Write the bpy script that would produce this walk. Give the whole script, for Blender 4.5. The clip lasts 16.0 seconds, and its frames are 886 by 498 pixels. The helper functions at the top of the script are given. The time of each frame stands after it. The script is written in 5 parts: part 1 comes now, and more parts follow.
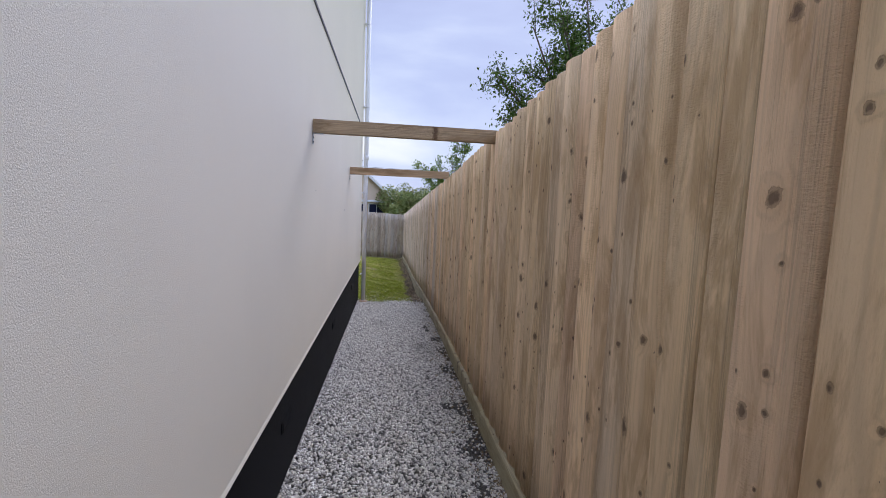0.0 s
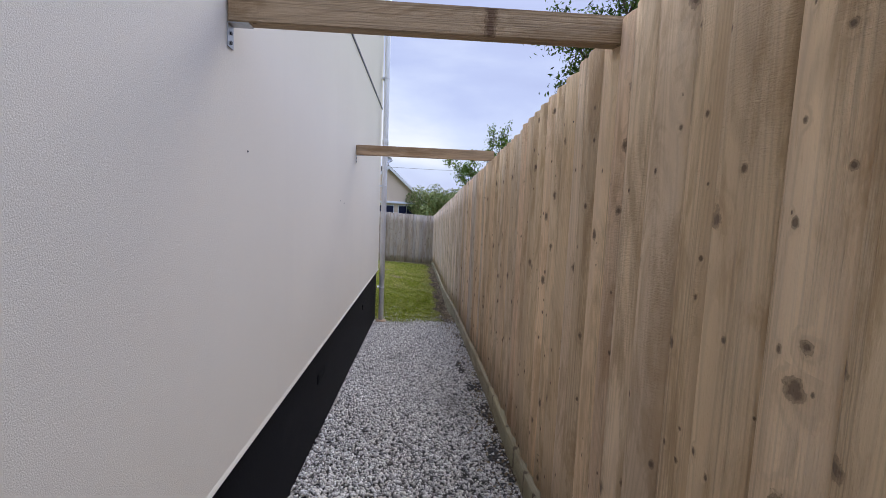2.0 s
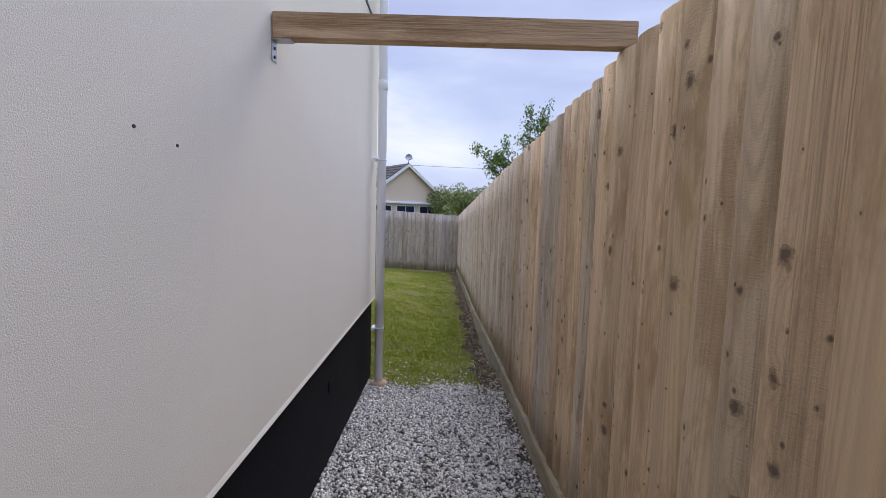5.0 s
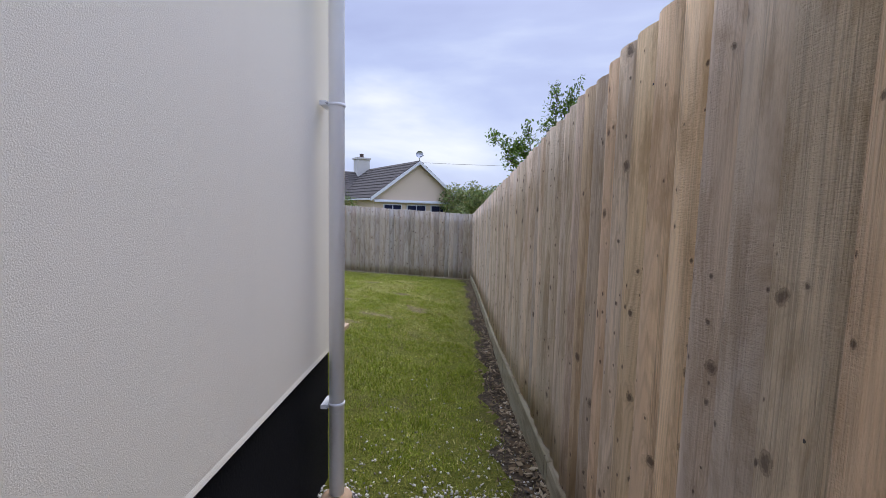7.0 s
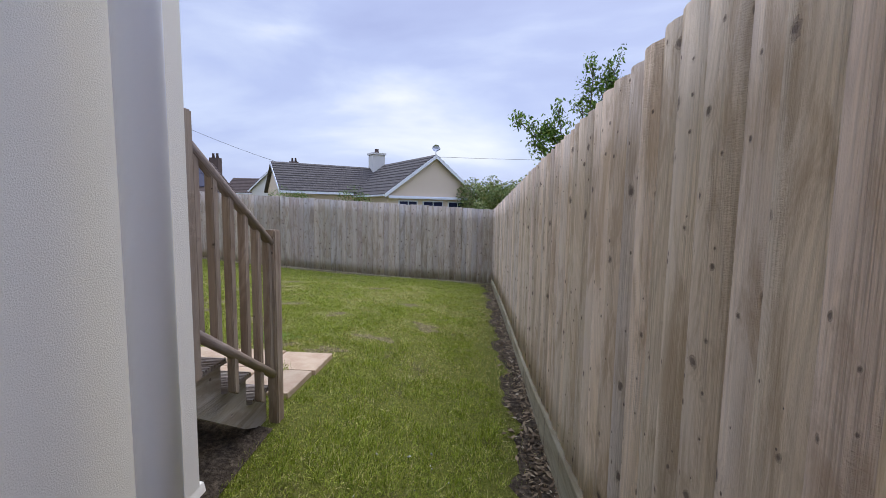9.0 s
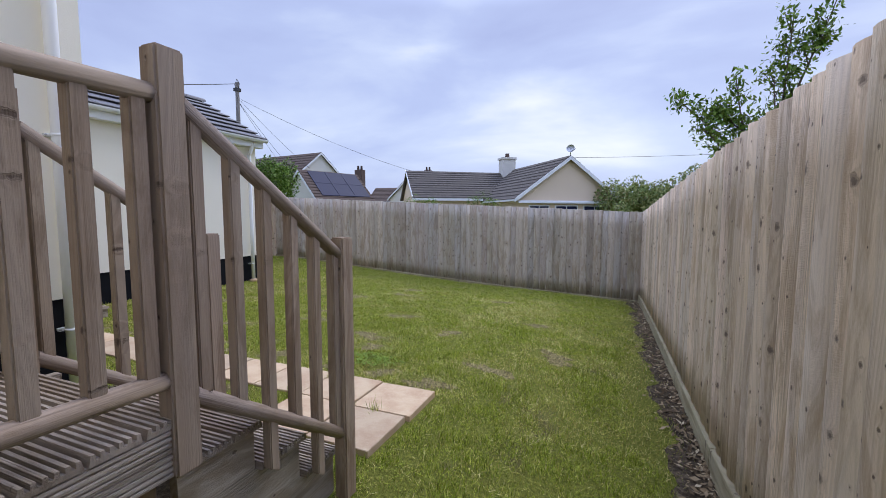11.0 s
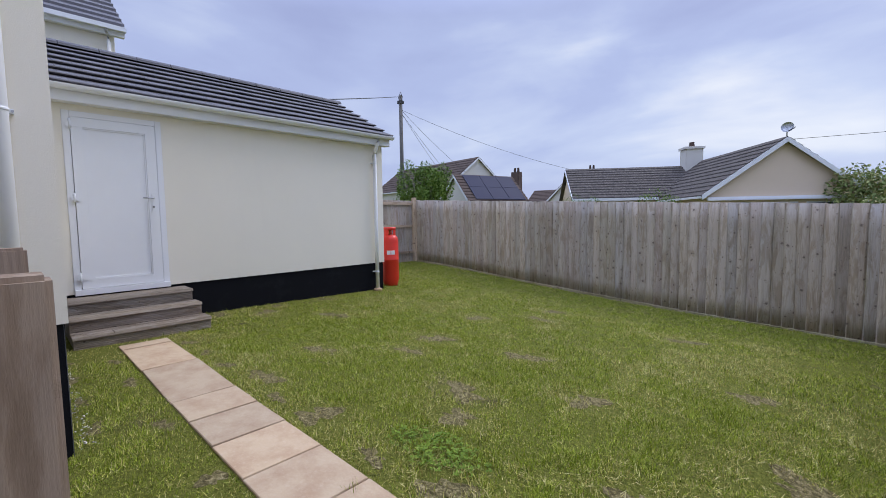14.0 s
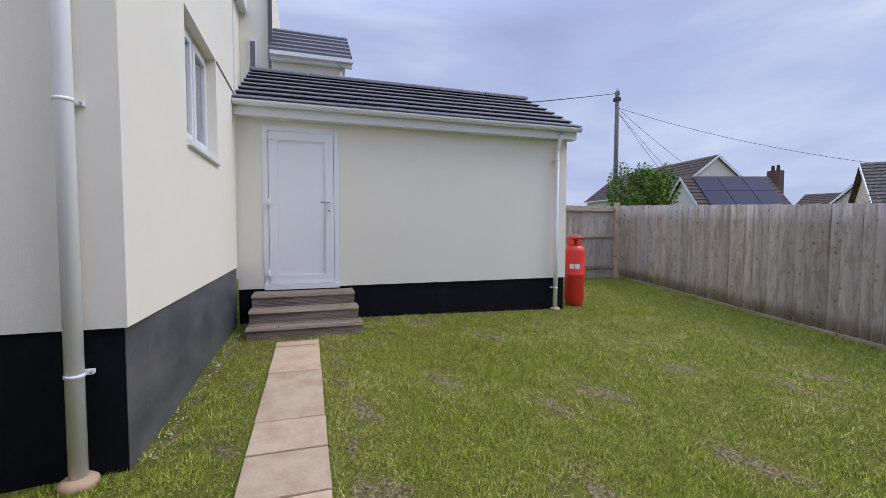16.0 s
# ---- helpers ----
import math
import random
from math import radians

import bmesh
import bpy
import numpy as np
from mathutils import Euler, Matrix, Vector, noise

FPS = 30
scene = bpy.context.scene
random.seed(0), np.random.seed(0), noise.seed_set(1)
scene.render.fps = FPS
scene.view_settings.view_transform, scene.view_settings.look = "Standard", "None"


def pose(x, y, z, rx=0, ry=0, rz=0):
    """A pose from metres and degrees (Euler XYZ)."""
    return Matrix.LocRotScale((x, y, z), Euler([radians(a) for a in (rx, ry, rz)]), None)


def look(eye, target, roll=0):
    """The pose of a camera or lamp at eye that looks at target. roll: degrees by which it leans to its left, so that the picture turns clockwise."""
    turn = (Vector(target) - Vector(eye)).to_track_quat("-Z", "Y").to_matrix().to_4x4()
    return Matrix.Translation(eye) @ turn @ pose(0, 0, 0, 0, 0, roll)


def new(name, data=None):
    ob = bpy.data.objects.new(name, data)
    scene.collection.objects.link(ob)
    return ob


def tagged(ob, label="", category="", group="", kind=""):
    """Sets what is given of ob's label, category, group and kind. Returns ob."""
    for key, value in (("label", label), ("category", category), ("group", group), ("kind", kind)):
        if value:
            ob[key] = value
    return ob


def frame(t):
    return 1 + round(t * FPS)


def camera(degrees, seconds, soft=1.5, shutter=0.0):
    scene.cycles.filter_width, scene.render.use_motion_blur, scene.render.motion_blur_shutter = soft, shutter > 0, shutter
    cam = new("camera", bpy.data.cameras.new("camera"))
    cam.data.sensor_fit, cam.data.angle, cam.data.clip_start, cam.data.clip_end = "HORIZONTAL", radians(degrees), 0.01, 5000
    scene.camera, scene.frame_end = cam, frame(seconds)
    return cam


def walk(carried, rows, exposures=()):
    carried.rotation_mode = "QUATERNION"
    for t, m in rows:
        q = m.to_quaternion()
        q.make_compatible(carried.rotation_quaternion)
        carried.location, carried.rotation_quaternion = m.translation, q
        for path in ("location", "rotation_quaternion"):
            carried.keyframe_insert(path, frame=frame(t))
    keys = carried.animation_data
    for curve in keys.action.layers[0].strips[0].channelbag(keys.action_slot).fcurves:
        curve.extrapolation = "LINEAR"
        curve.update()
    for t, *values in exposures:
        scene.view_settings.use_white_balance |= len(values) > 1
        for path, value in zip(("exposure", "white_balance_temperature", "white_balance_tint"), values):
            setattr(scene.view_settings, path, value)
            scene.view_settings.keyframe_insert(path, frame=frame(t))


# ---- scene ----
cam = camera(92.92, 16.0, 0.5)
# seconds, x, y, z, yaw, pitch, roll
EXPOSURES = [(0.0, 0.34, 6550, 10), (4.5, 0.32, 6600, 10), (7.0, 0.31, 6550, 10), (10.0, 0.32, 6450, 9.5), (12.5, 0.28, 6400, 9), (13.5, 0.18, 6450, 9.5), (16.0, 0.13, 6550, 10)]
ROWS = [
    (0.0, -0.003, 0.001, 1.398, -6.96, -5.55, -2.32),
    (0.5, 0.034, 0.388, 1.377, -5.46, -5.56, -2.36),
    (1.0, 0.095, 0.776, 1.363, -4.27, -5.48, -2.58),
    (1.5, 0.091, 1.180, 1.330, -3.35, -5.43, -2.59),
    (2.0, 0.090, 1.603, 1.306, -2.76, -5.32, -2.26),
    (2.5, 0.118, 2.039, 1.294, -2.07, -5.01, -2.17),
    (3.0, 0.077, 2.481, 1.258, -1.43, -4.78, -2.00),
    (3.5, 0.061, 2.884, 1.232, -0.89, -4.95, -1.90),
    (4.0, 0.093, 3.290, 1.218, -0.59, -5.06, -1.85),
    (4.5, 0.087, 3.692, 1.187, -0.25, -5.09, -1.79),
    (4.7, 0.086, 3.851, 1.195, -0.03, -5.14, -1.74),
    (6.8, 0.115, 5.585, 1.117, 2.00, -5.10, -1.31),
    (7.0, 0.123, 5.737, 1.119, 2.13, -5.10, -1.26),
    (7.5, 0.089, 6.138, 1.098, 2.39, -4.99, -1.33),
    (8.0, 0.056, 6.471, 1.101, 2.66, -5.27, -1.20),
    (8.5, 0.088, 6.797, 1.095, 3.05, -5.45, -0.97),
    (9.0, 0.108, 7.087, 1.073, 4.60, -5.53, -0.91),
    (9.5, 0.106, 7.352, 1.074, 6.24, -5.37, -0.72),
    (10.0, 0.119, 7.585, 1.045, 10.43, -5.16, -0.42),
    (10.2, 0.105, 7.663, 1.040, 12.78, -5.10, -0.35),
    (12.3, -0.144, 8.626, 1.014, 33.86, -4.47, 0.46),
    (12.5, -0.158, 8.738, 1.009, 34.93, -4.43, 0.52),
    (13.0, -0.264, 9.030, 1.002, 37.28, -4.24, 0.17),
    (13.5, -0.335, 9.289, 0.984, 40.19, -4.27, 0.35),
    (14.0, -0.4340, 9.5720, 0.984, 43.90, -4.16, 0.86),
    (14.5, -0.554, 9.858, 0.967, 49.88, -3.85, 0.92),
    (15.0, -0.705, 10.097, 0.978, 57.44, -3.70, 0.91),
    (15.5, -0.823, 10.369, 0.966, 65.69, -3.18, 0.68),
    (16.0, -0.954, 10.609, 0.949, 72.30, -2.76, -0.08),
]
walk(cam, [(t, pose(x, y, z, 90 + pitch, roll, yaw)) for t, x, y, z, yaw, pitch, roll in ROWS], EXPOSURES)

# ---- light ----
world = bpy.data.worlds.new("overcast_sky")
scene.world = world
world.use_nodes = True
wt = world.node_tree
wt.nodes.clear()


def link(tree, a, b):
    tree.links.new(a, b)


def node(tree, kind, **values):
    n = tree.nodes.new(kind)
    for key, v in values.items():
        if key in n.inputs:
            n.inputs[key].default_value = v
    return n


def ramp(tree, source, stops):
    n = tree.nodes.new("ShaderNodeValToRGB")
    e = n.color_ramp.elements
    while len(e) < len(stops):
        e.new(0.5)
    for i, (p, c) in enumerate(stops):
        e[i].position = p
        e[i].color = (*c, 1) if len(c) == 3 else c
    link(tree, source, n.inputs[0])
    return n.outputs[0]


def blend(tree, fac, a, b, mode="MIX"):
    n = tree.nodes.new("ShaderNodeMix")
    n.data_type, n.blend_type = "RGBA", mode
    for i, v in ((0, fac), (6, a), (7, b)):
        if hasattr(v, "links"):
            link(tree, v, n.inputs[i])
        else:
            n.inputs[i].default_value = v if i == 0 else (*v, 1)
    return n.outputs[2]


def mathn(tree, op, a, b=0.0):
    n = tree.nodes.new("ShaderNodeMath")
    n.operation = op
    for i, v in ((0, a), (1, b)):
        if hasattr(v, "links"):
            link(tree, v, n.inputs[i])
        else:
            n.inputs[i].default_value = v
    return n.outputs[0]


SUN_EL, SUN_ROT = 48.0, 17.0
sky = wt.nodes.new("ShaderNodeTexSky")
sky.sky_type, sky.sun_disc = "NISHITA", False
sky.sun_elevation, sky.sun_rotation = radians(SUN_EL), radians(SUN_ROT)
sky_dim = blend(wt, 1.0, sky.outputs[0], (0.1, 0.1, 0.1), "MULTIPLY")
co = wt.nodes.new("ShaderNodeTexCoord")
stretch = wt.nodes.new("ShaderNodeMapping")
stretch.inputs["Scale"].default_value = (1.0, 1.0, 3.2)
link(wt, co.outputs["Generated"], stretch.inputs[0])
cloud = node(wt, "ShaderNodeTexNoise", Scale=1.7, Detail=6.0, Roughness=0.5, Distortion=0.3)
link(wt, stretch.outputs[0], cloud.inputs["Vector"])
cloud_col = ramp(wt, cloud.outputs[0], [(0.34, (0.38, 0.435, 0.71)), (0.50, (0.45, 0.52, 0.80)), (0.60, (0.56, 0.635, 0.87)), (0.75, (0.84, 0.87, 0.96))])
sep = wt.nodes.new("ShaderNodeSeparateXYZ")
link(wt, co.outputs["Generated"], sep.inputs[0])
lift = ramp(wt, sep.outputs[2], [(0.0, (1, 1, 1)), (0.42, (1.0, 1.0, 1.0)), (0.8, (2.75, 2.8, 2.85)), (1.0, (3.2, 3.25, 3.3))])
both = blend(wt, 1.0, blend(wt, 0.88, sky_dim, cloud_col), lift, "MULTIPLY")
bg = wt.nodes.new("ShaderNodeBackground")
bg.inputs[1].default_value = 0.95
link(wt, both, bg.inputs[0])
out = wt.nodes.new("ShaderNodeOutputWorld")
link(wt, bg.outputs[0], out.inputs[0])

sun = new("sun", bpy.data.lights.new("sun", "SUN"))
sun.data.energy, sun.data.angle, sun.data.color = 1.5, radians(30), (1.0, 0.95, 0.88)
sun_dir = Vector((math.sin(radians(SUN_ROT)) * math.cos(radians(SUN_EL)), math.cos(radians(SUN_ROT)) * math.cos(radians(SUN_EL)), math.sin(radians(SUN_EL))))
sun.matrix_world = look(sun_dir * 30, (0, 0, 0))

# ---- materials ----
def material(name, rough=0.6, metal=0.0):
    m = bpy.data.materials.new(name)
    m.use_nodes = True
    t = m.node_tree
    p = t.nodes["Principled BSDF"]
    p.inputs["Roughness"].default_value = rough
    p.inputs["Metallic"].default_value = metal
    return m, t, p


def coords(t, scale, source="Object", shuffle=False):
    """Texture coordinates in metres, scaled; with shuffle each object takes another stretch of the pattern."""
    if source == "Position":
        v = t.nodes.new("ShaderNodeNewGeometry").outputs["Position"]
    else:
        v = t.nodes.new("ShaderNodeTexCoord").outputs[source]
    if shuffle:
        info = t.nodes.new("ShaderNodeObjectInfo")
        off = t.nodes.new("ShaderNodeVectorMath")
        off.operation = "SCALE"
        off.inputs[0].default_value = (37.0, 19.0, 71.0)
        link(t, info.outputs["Random"], off.inputs["Scale"])
        add = t.nodes.new("ShaderNodeVectorMath")
        link(t, v, add.inputs[0])
        link(t, off.outputs[0], add.inputs[1])
        v = add.outputs[0]
    mp = t.nodes.new("ShaderNodeMapping")
    mp.inputs["Scale"].default_value = scale if hasattr(scale, "__len__") else (scale,) * 3
    link(t, v, mp.inputs[0])
    return mp.outputs[0]


def noise_at(t, vec, scale=1.0, detail=4.0, rough=0.55, distort=0.0):
    n = node(t, "ShaderNodeTexNoise", Scale=scale, Detail=detail, Roughness=rough, Distortion=distort)
    link(t, vec, n.inputs["Vector"])
    return n.outputs[0]


def bump(t, p, height, strength, distance):
    b = node(t, "ShaderNodeBump", Strength=strength, Distance=distance)
    link(t, height, b.inputs["Height"])
    link(t, b.outputs[0], p.inputs["Normal"])


def paint_render(name, base, dirt):
    m, t, p = material(name, 0.92)
    pos = coords(t, 1.0, "Position")
    big = noise_at(t, pos, 0.7, 4)
    fine = noise_at(t, pos, 330, 3, 0.7)
    mid = noise_at(t, coords(t, (48, 24, 105), "Position"), 1.0, 4, 0.7)
    streak = noise_at(t, coords(t, (3.5, 3.5, 0.35), "Position"), 1.0, 4, 0.6)
    c = blend(t, ramp(t, big, [(0.38, (0, 0, 0)), (0.7, (0.55, 0.55, 0.55))]), base, dirt)
    c = blend(t, ramp(t, streak, [(0.55, (0, 0, 0)), (0.8, (0.10, 0.10, 0.10))]), c, tuple(v * 0.82 for v in dirt))
    link(t, c, p.inputs["Base Color"])
    h = blend(t, 0.3, fine, mid)
    bump(t, p, h, 0.42, 0.0045)
    return m


CREAM = paint_render("cream_render", (0.80, 0.755, 0.645), (0.74, 0.70, 0.60))

m, t, p = material("black_plinth_paint", 0.8)
pos = coords(t, 1.0, "Position")
dust = ramp(t, noise_at(t, pos, 2.6, 7, 0.65), [(0.56, (0, 0, 0)), (0.82, (0.5, 0.5, 0.5))])
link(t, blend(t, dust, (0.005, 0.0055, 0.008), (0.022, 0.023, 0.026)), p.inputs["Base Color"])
bump(t, p, noise_at(t, pos, 90, 4), 0.5, 0.003)
p.inputs["Specular IOR Level"].default_value = 0.15
BLACK = m

# lighter copy of the black plinth paint: sky sheen put into both greys
m, t, p = material("sky_sheen_black_plinth_paint", 0.5)
pos = coords(t, 1.0, "Position")
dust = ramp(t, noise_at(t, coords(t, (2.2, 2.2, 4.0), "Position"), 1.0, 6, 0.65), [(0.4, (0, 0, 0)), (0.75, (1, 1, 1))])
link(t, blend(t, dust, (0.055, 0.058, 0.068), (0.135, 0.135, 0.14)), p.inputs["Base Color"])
bump(t, p, noise_at(t, pos, 90, 4), 0.5, 0.003)
SKY_SHEEN = m

m, t, p = material("white_upvc", 0.28)
link(t, blend(t, noise_at(t, coords(t, 1.0, "Position"), 3.0, 4), (0.80, 0.81, 0.83), (0.74, 0.75, 0.77)), p.inputs["Base Color"])
WHITE = m

m, t, p = material("white_pipe", 0.38)
link(t, blend(t, noise_at(t, coords(t, (6, 6, 1), "Position"), 1.0, 4), (0.90, 0.905, 0.92), (0.84, 0.845, 0.86)), p.inputs["Base Color"])
PIPE = m

m, t, p = material("clay_collar", 0.8)
link(t, blend(t, noise_at(t, coords(t, 1.0, "Position"), 40, 4), (0.55, 0.36, 0.22), (0.42, 0.30, 0.20)), p.inputs["Base Color"])
CLAY = m

m, t, p = material("galvanised_steel", 0.45, 0.9)
link(t, blend(t, noise_at(t, coords(t, 60.0), 1.0, 3), (0.55, 0.56, 0.58), (0.35, 0.36, 0.38)), p.inputs["Base Color"])
STEEL = m


def timber(name, light, dark, knot, along="z", weather=0.0, saw=0.25, knots=0.5, vary=1.0, ribbed=1.0):
    """Sawn softwood: growth rings that swerve round the knots, saw ribs, damp stains and weathering; the grain runs along one local axis."""
    m, t, p = material(name, 0.88)
    k = {"x": 0, "y": 1, "z": 2}[along]

    def sc(across, with_grain):
        v = [across] * 3
        v[k] = with_grain
        return v

    shake = mathn(t, "SUBTRACT", noise_at(t, coords(t, 38.0, shuffle=True), 1.0, 4, 0.65), 0.5)

    def knot_field(across, with_grain, share, core, wobble):
        """Scattered oval knots; returns the dark heart, its rim and the wide bend that they give the grain."""
        vor = node(t, "ShaderNodeTexVoronoi", Scale=1.0, Randomness=1.0)
        vor.voronoi_dimensions = "2D"
        flat = t.nodes.new("ShaderNodeSeparateXYZ")
        link(t, coords(t, sc(across, with_grain), shuffle=True), flat.inputs[0])
        pair = t.nodes.new("ShaderNodeCombineXYZ")
        link(t, flat.outputs[k], pair.inputs[1])
        link(t, flat.outputs[(k + 1) % 3], pair.inputs[0])
        link(t, pair.outputs[0], vor.inputs["Vector"])
        sep = t.nodes.new("ShaderNodeSeparateColor")
        link(t, vor.outputs["Color"], sep.inputs[0])
        chosen = mathn(t, "GREATER_THAN", sep.outputs[0], share)
        d = mathn(t, "DIVIDE", vor.outputs["Distance"], mathn(t, "ADD", mathn(t, "MULTIPLY", sep.outputs[1], 0.9), 0.45))
        d = mathn(t, "ADD", d, mathn(t, "MULTIPLY", shake, wobble))
        heart = mathn(t, "MULTIPLY", ramp(t, d, [(core * 0.55, (1, 1, 1)), (core, (0.45, 0.45, 0.45)), (core * 1.15, (0.6, 0.6, 0.6)), (core * 1.35, (0, 0, 0))]), chosen)
        bend = mathn(t, "MULTIPLY", ramp(t, d, [(0.0, (1, 1, 1)), (core * 1.6, (0.5, 0.5, 0.5)), (core * 4.0, (0, 0, 0))]), chosen)
        return heart, bend

    big, big_bend = knot_field(7.0, 5.6, 0.1 + knots, 0.078, 0.22)
    tiny, tiny_bend = knot_field(15.0, 10.0, 0.45 + knots * 0.45, 0.06, 0.17)
    both_knots = mathn(t, "MAXIMUM", big, tiny)
    bends = mathn(t, "MAXIMUM", big_bend, mathn(t, "MULTIPLY", tiny_bend, 0.5))
    figure = mathn(t, "ADD", noise_at(t, coords(t, sc(6.5, 0.42), shuffle=True), 1.0, 1.5, 0.4, 0.2), mathn(t, "MULTIPLY", bends, 0.085))
    rings = mathn(t, "ADD", mathn(t, "MULTIPLY", mathn(t, "SINE", mathn(t, "MULTIPLY", figure, 150.0)), 0.5), 0.5)
    warp = noise_at(t, coords(t, sc(7, 1.1), shuffle=True), 1.0, 4, 0.6)
    band = noise_at(t, coords(t, sc(13, 0.35), shuffle=True), 1.0, 2, 0.5, 0.3)
    ribs = noise_at(t, coords(t, sc(230, 2.2), shuffle=True), 1.0, 3, 0.6, 0.3)
    fleck = noise_at(t, coords(t, sc(330, 40), shuffle=True), 1.0, 3, 0.7)
    stain = noise_at(t, coords(t, sc(10, 2.0), shuffle=True), 1.0, 5, 0.68, 0.6)
    zone = ramp(t, noise_at(t, coords(t, sc(9, 0.3), shuffle=True), 1.0, 1), [(0.44, (0.1, 0.1, 0.1)), (0.58, (1, 1, 1))])
    c = blend(t, ramp(t, band, [(0.36, (0, 0, 0)), (0.64, (1, 1, 1))]), light, dark)
    c = blend(t, ramp(t, rings, [(0.45, (0, 0, 0)), (1.0, (0.34, 0.34, 0.34))]), c, tuple(v * 0.66 for v in dark))
    lines = mathn(t, "MULTIPLY", ramp(t, ribs, [(0.47, (0, 0, 0)), (0.62, (0.62 * ribbed,) * 3)]), zone)
    c = blend(t, lines, c, tuple(v * 0.5 for v in dark))
    grey = ramp(t, warp, [(0.40, (0, 0, 0)), (0.64, (1, 1, 1))])
    c = blend(t, mathn(t, "MULTIPLY", grey, 0.25 + 0.5 * weather), c, (light[0] * 0.86, light[1] * 0.90, light[2] * 1.0))
    damp = mathn(t, "MAXIMUM", ramp(t, stain, [(0.49, (0, 0, 0)), (0.58, (0.5, 0.5, 0.5)), (0.70, (0.78, 0.78, 0.78))]), mathn(t, "MULTIPLY", bends, 0.42))
    c = blend(t, damp, c, (dark[0] * 0.62, dark[1] * 0.55, dark[2] * 0.46))
    info = t.nodes.new("ShaderNodeObjectInfo")
    tones = [(0.0, (0.84, 0.82, 0.79)), (0.2, (0.97, 0.97, 0.92)), (0.4, (1.0, 0.96, 0.95)), (0.6, (0.93, 0.95, 0.97)), (0.8, (1.05, 1.03, 0.98)), (1.0, (1.13, 1.11, 1.07))]
    tone = ramp(t, info.outputs["Random"], [(q, tuple(1 + (v - 1) * vary for v in col)) for q, col in tones])
    c = blend(t, 1.0, c, tone, "MULTIPLY")
    c = blend(t, mathn(t, "MULTIPLY", both_knots, 0.8), c, knot)
    link(t, c, p.inputs["Base Color"])
    saw_marks = noise_at(t, coords(t, sc(50, 210), shuffle=True), 1.0, 3, 0.7, 0.4)
    rough_zone = ramp(t, noise_at(t, coords(t, sc(6, 0.8), shuffle=True), 1.0, 2), [(0.52, (0, 0, 0)), (0.60, (1, 1, 1))])
    h = mathn(t, "ADD", mathn(t, "MULTIPLY", mathn(t, "MULTIPLY", ribs, zone), 1.2 * ribbed), mathn(t, "MULTIPLY", fleck, 0.35 * ribbed))
    h = mathn(t, "ADD", h, mathn(t, "MULTIPLY", rings, 0.10))
    h = mathn(t, "ADD", h, mathn(t, "MULTIPLY", mathn(t, "MULTIPLY", saw_marks, rough_zone), saw))
    h = mathn(t, "ADD", h, mathn(t, "SUBTRACT", mathn(t, "MULTIPLY", bends, 0.5), mathn(t, "MULTIPLY", both_knots, 0.6)))
    bump(t, p, h, 1.0, 0.006)
    return m


PALE_NEW = timber("pale_softwood", (0.84, 0.63, 0.41), (0.68, 0.495, 0.32), (0.085, 0.05, 0.032), "z", 0.3, 1.3, 0.53, 1.35)
PALE_OLD = timber("weathered_softwood", (0.74, 0.595, 0.45), (0.60, 0.475, 0.355), (0.09, 0.06, 0.045), "z", 0.5, 1.2, 0.5, 1.35)
PALE_GREY = timber("greyed_softwood", (0.52, 0.455, 0.385), (0.43, 0.37, 0.31), (0.12, 0.09, 0.075), "z", 0.6, 0.8, 0.48, 1.3)
RAIL_WOOD = timber("rail_softwood", (0.50, 0.40, 0.30), (0.40, 0.31, 0.23), (0.08, 0.05, 0.03), "x", 0.5, 0.3)
BOARD_WOOD = timber("gravel_board_softwood", (0.40, 0.33, 0.21), (0.29, 0.25, 0.155), (0.08, 0.05, 0.03), "y", 0.5, 0.4)
BEAM_WOOD = timber("beam_softwood", (0.60, 0.43, 0.26), (0.46, 0.32, 0.18), (0.1, 0.05, 0.025), "x", 0.1, 0.3, 0.86)
DECK_POST = timber("deck_post_softwood", (0.37, 0.285, 0.205), (0.26, 0.19, 0.135), (0.05, 0.03, 0.02), "z", 0.4, 0.1, 0.62, 0.8, 0.3)
DECK_RAIL = timber("deck_rail_softwood", (0.34, 0.265, 0.205), (0.28, 0.215, 0.16), (0.07, 0.04, 0.03), "y", 0.5, 0.1, 0.9, 0.5, 0.4)
DECK_X = timber("deck_board_along_x", (0.39, 0.33, 0.27), (0.28, 0.23, 0.185), (0.07, 0.045, 0.03), "x", 0.6, 0.2, 0.92)
DECK_Y = timber("deck_board_along_y", (0.42, 0.355, 0.285), (0.31, 0.255, 0.20), (0.07, 0.045, 0.03), "y", 0.6, 0.2, 0.92)

m, t, p = material("limestone_chippings", 0.85)
rnd = t.nodes.new("ShaderNodeNewGeometry").outputs["Random Per Island"]
c = ramp(t, rnd, [(0.0, (0.16, 0.15, 0.145)), (0.2, (0.40, 0.38, 0.355)), (0.5, (0.59, 0.56, 0.515)), (0.85, (0.76, 0.73, 0.675)), (1.0, (0.88, 0.86, 0.81))])
soil = ramp(t, noise_at(t, coords(t, (2.2, 1.1, 1.0), "Position"), 1.0, 5), [(0.60, (0, 0, 0)), (0.74, (0.5, 0.5, 0.5))])
link(t, blend(t, soil, c, (0.16, 0.145, 0.12)), p.inputs["Base Color"])
bump(t, p, noise_at(t, coords(t, 1.0, "Position"), 260, 3), 0.4, 0.002)
STONE = m

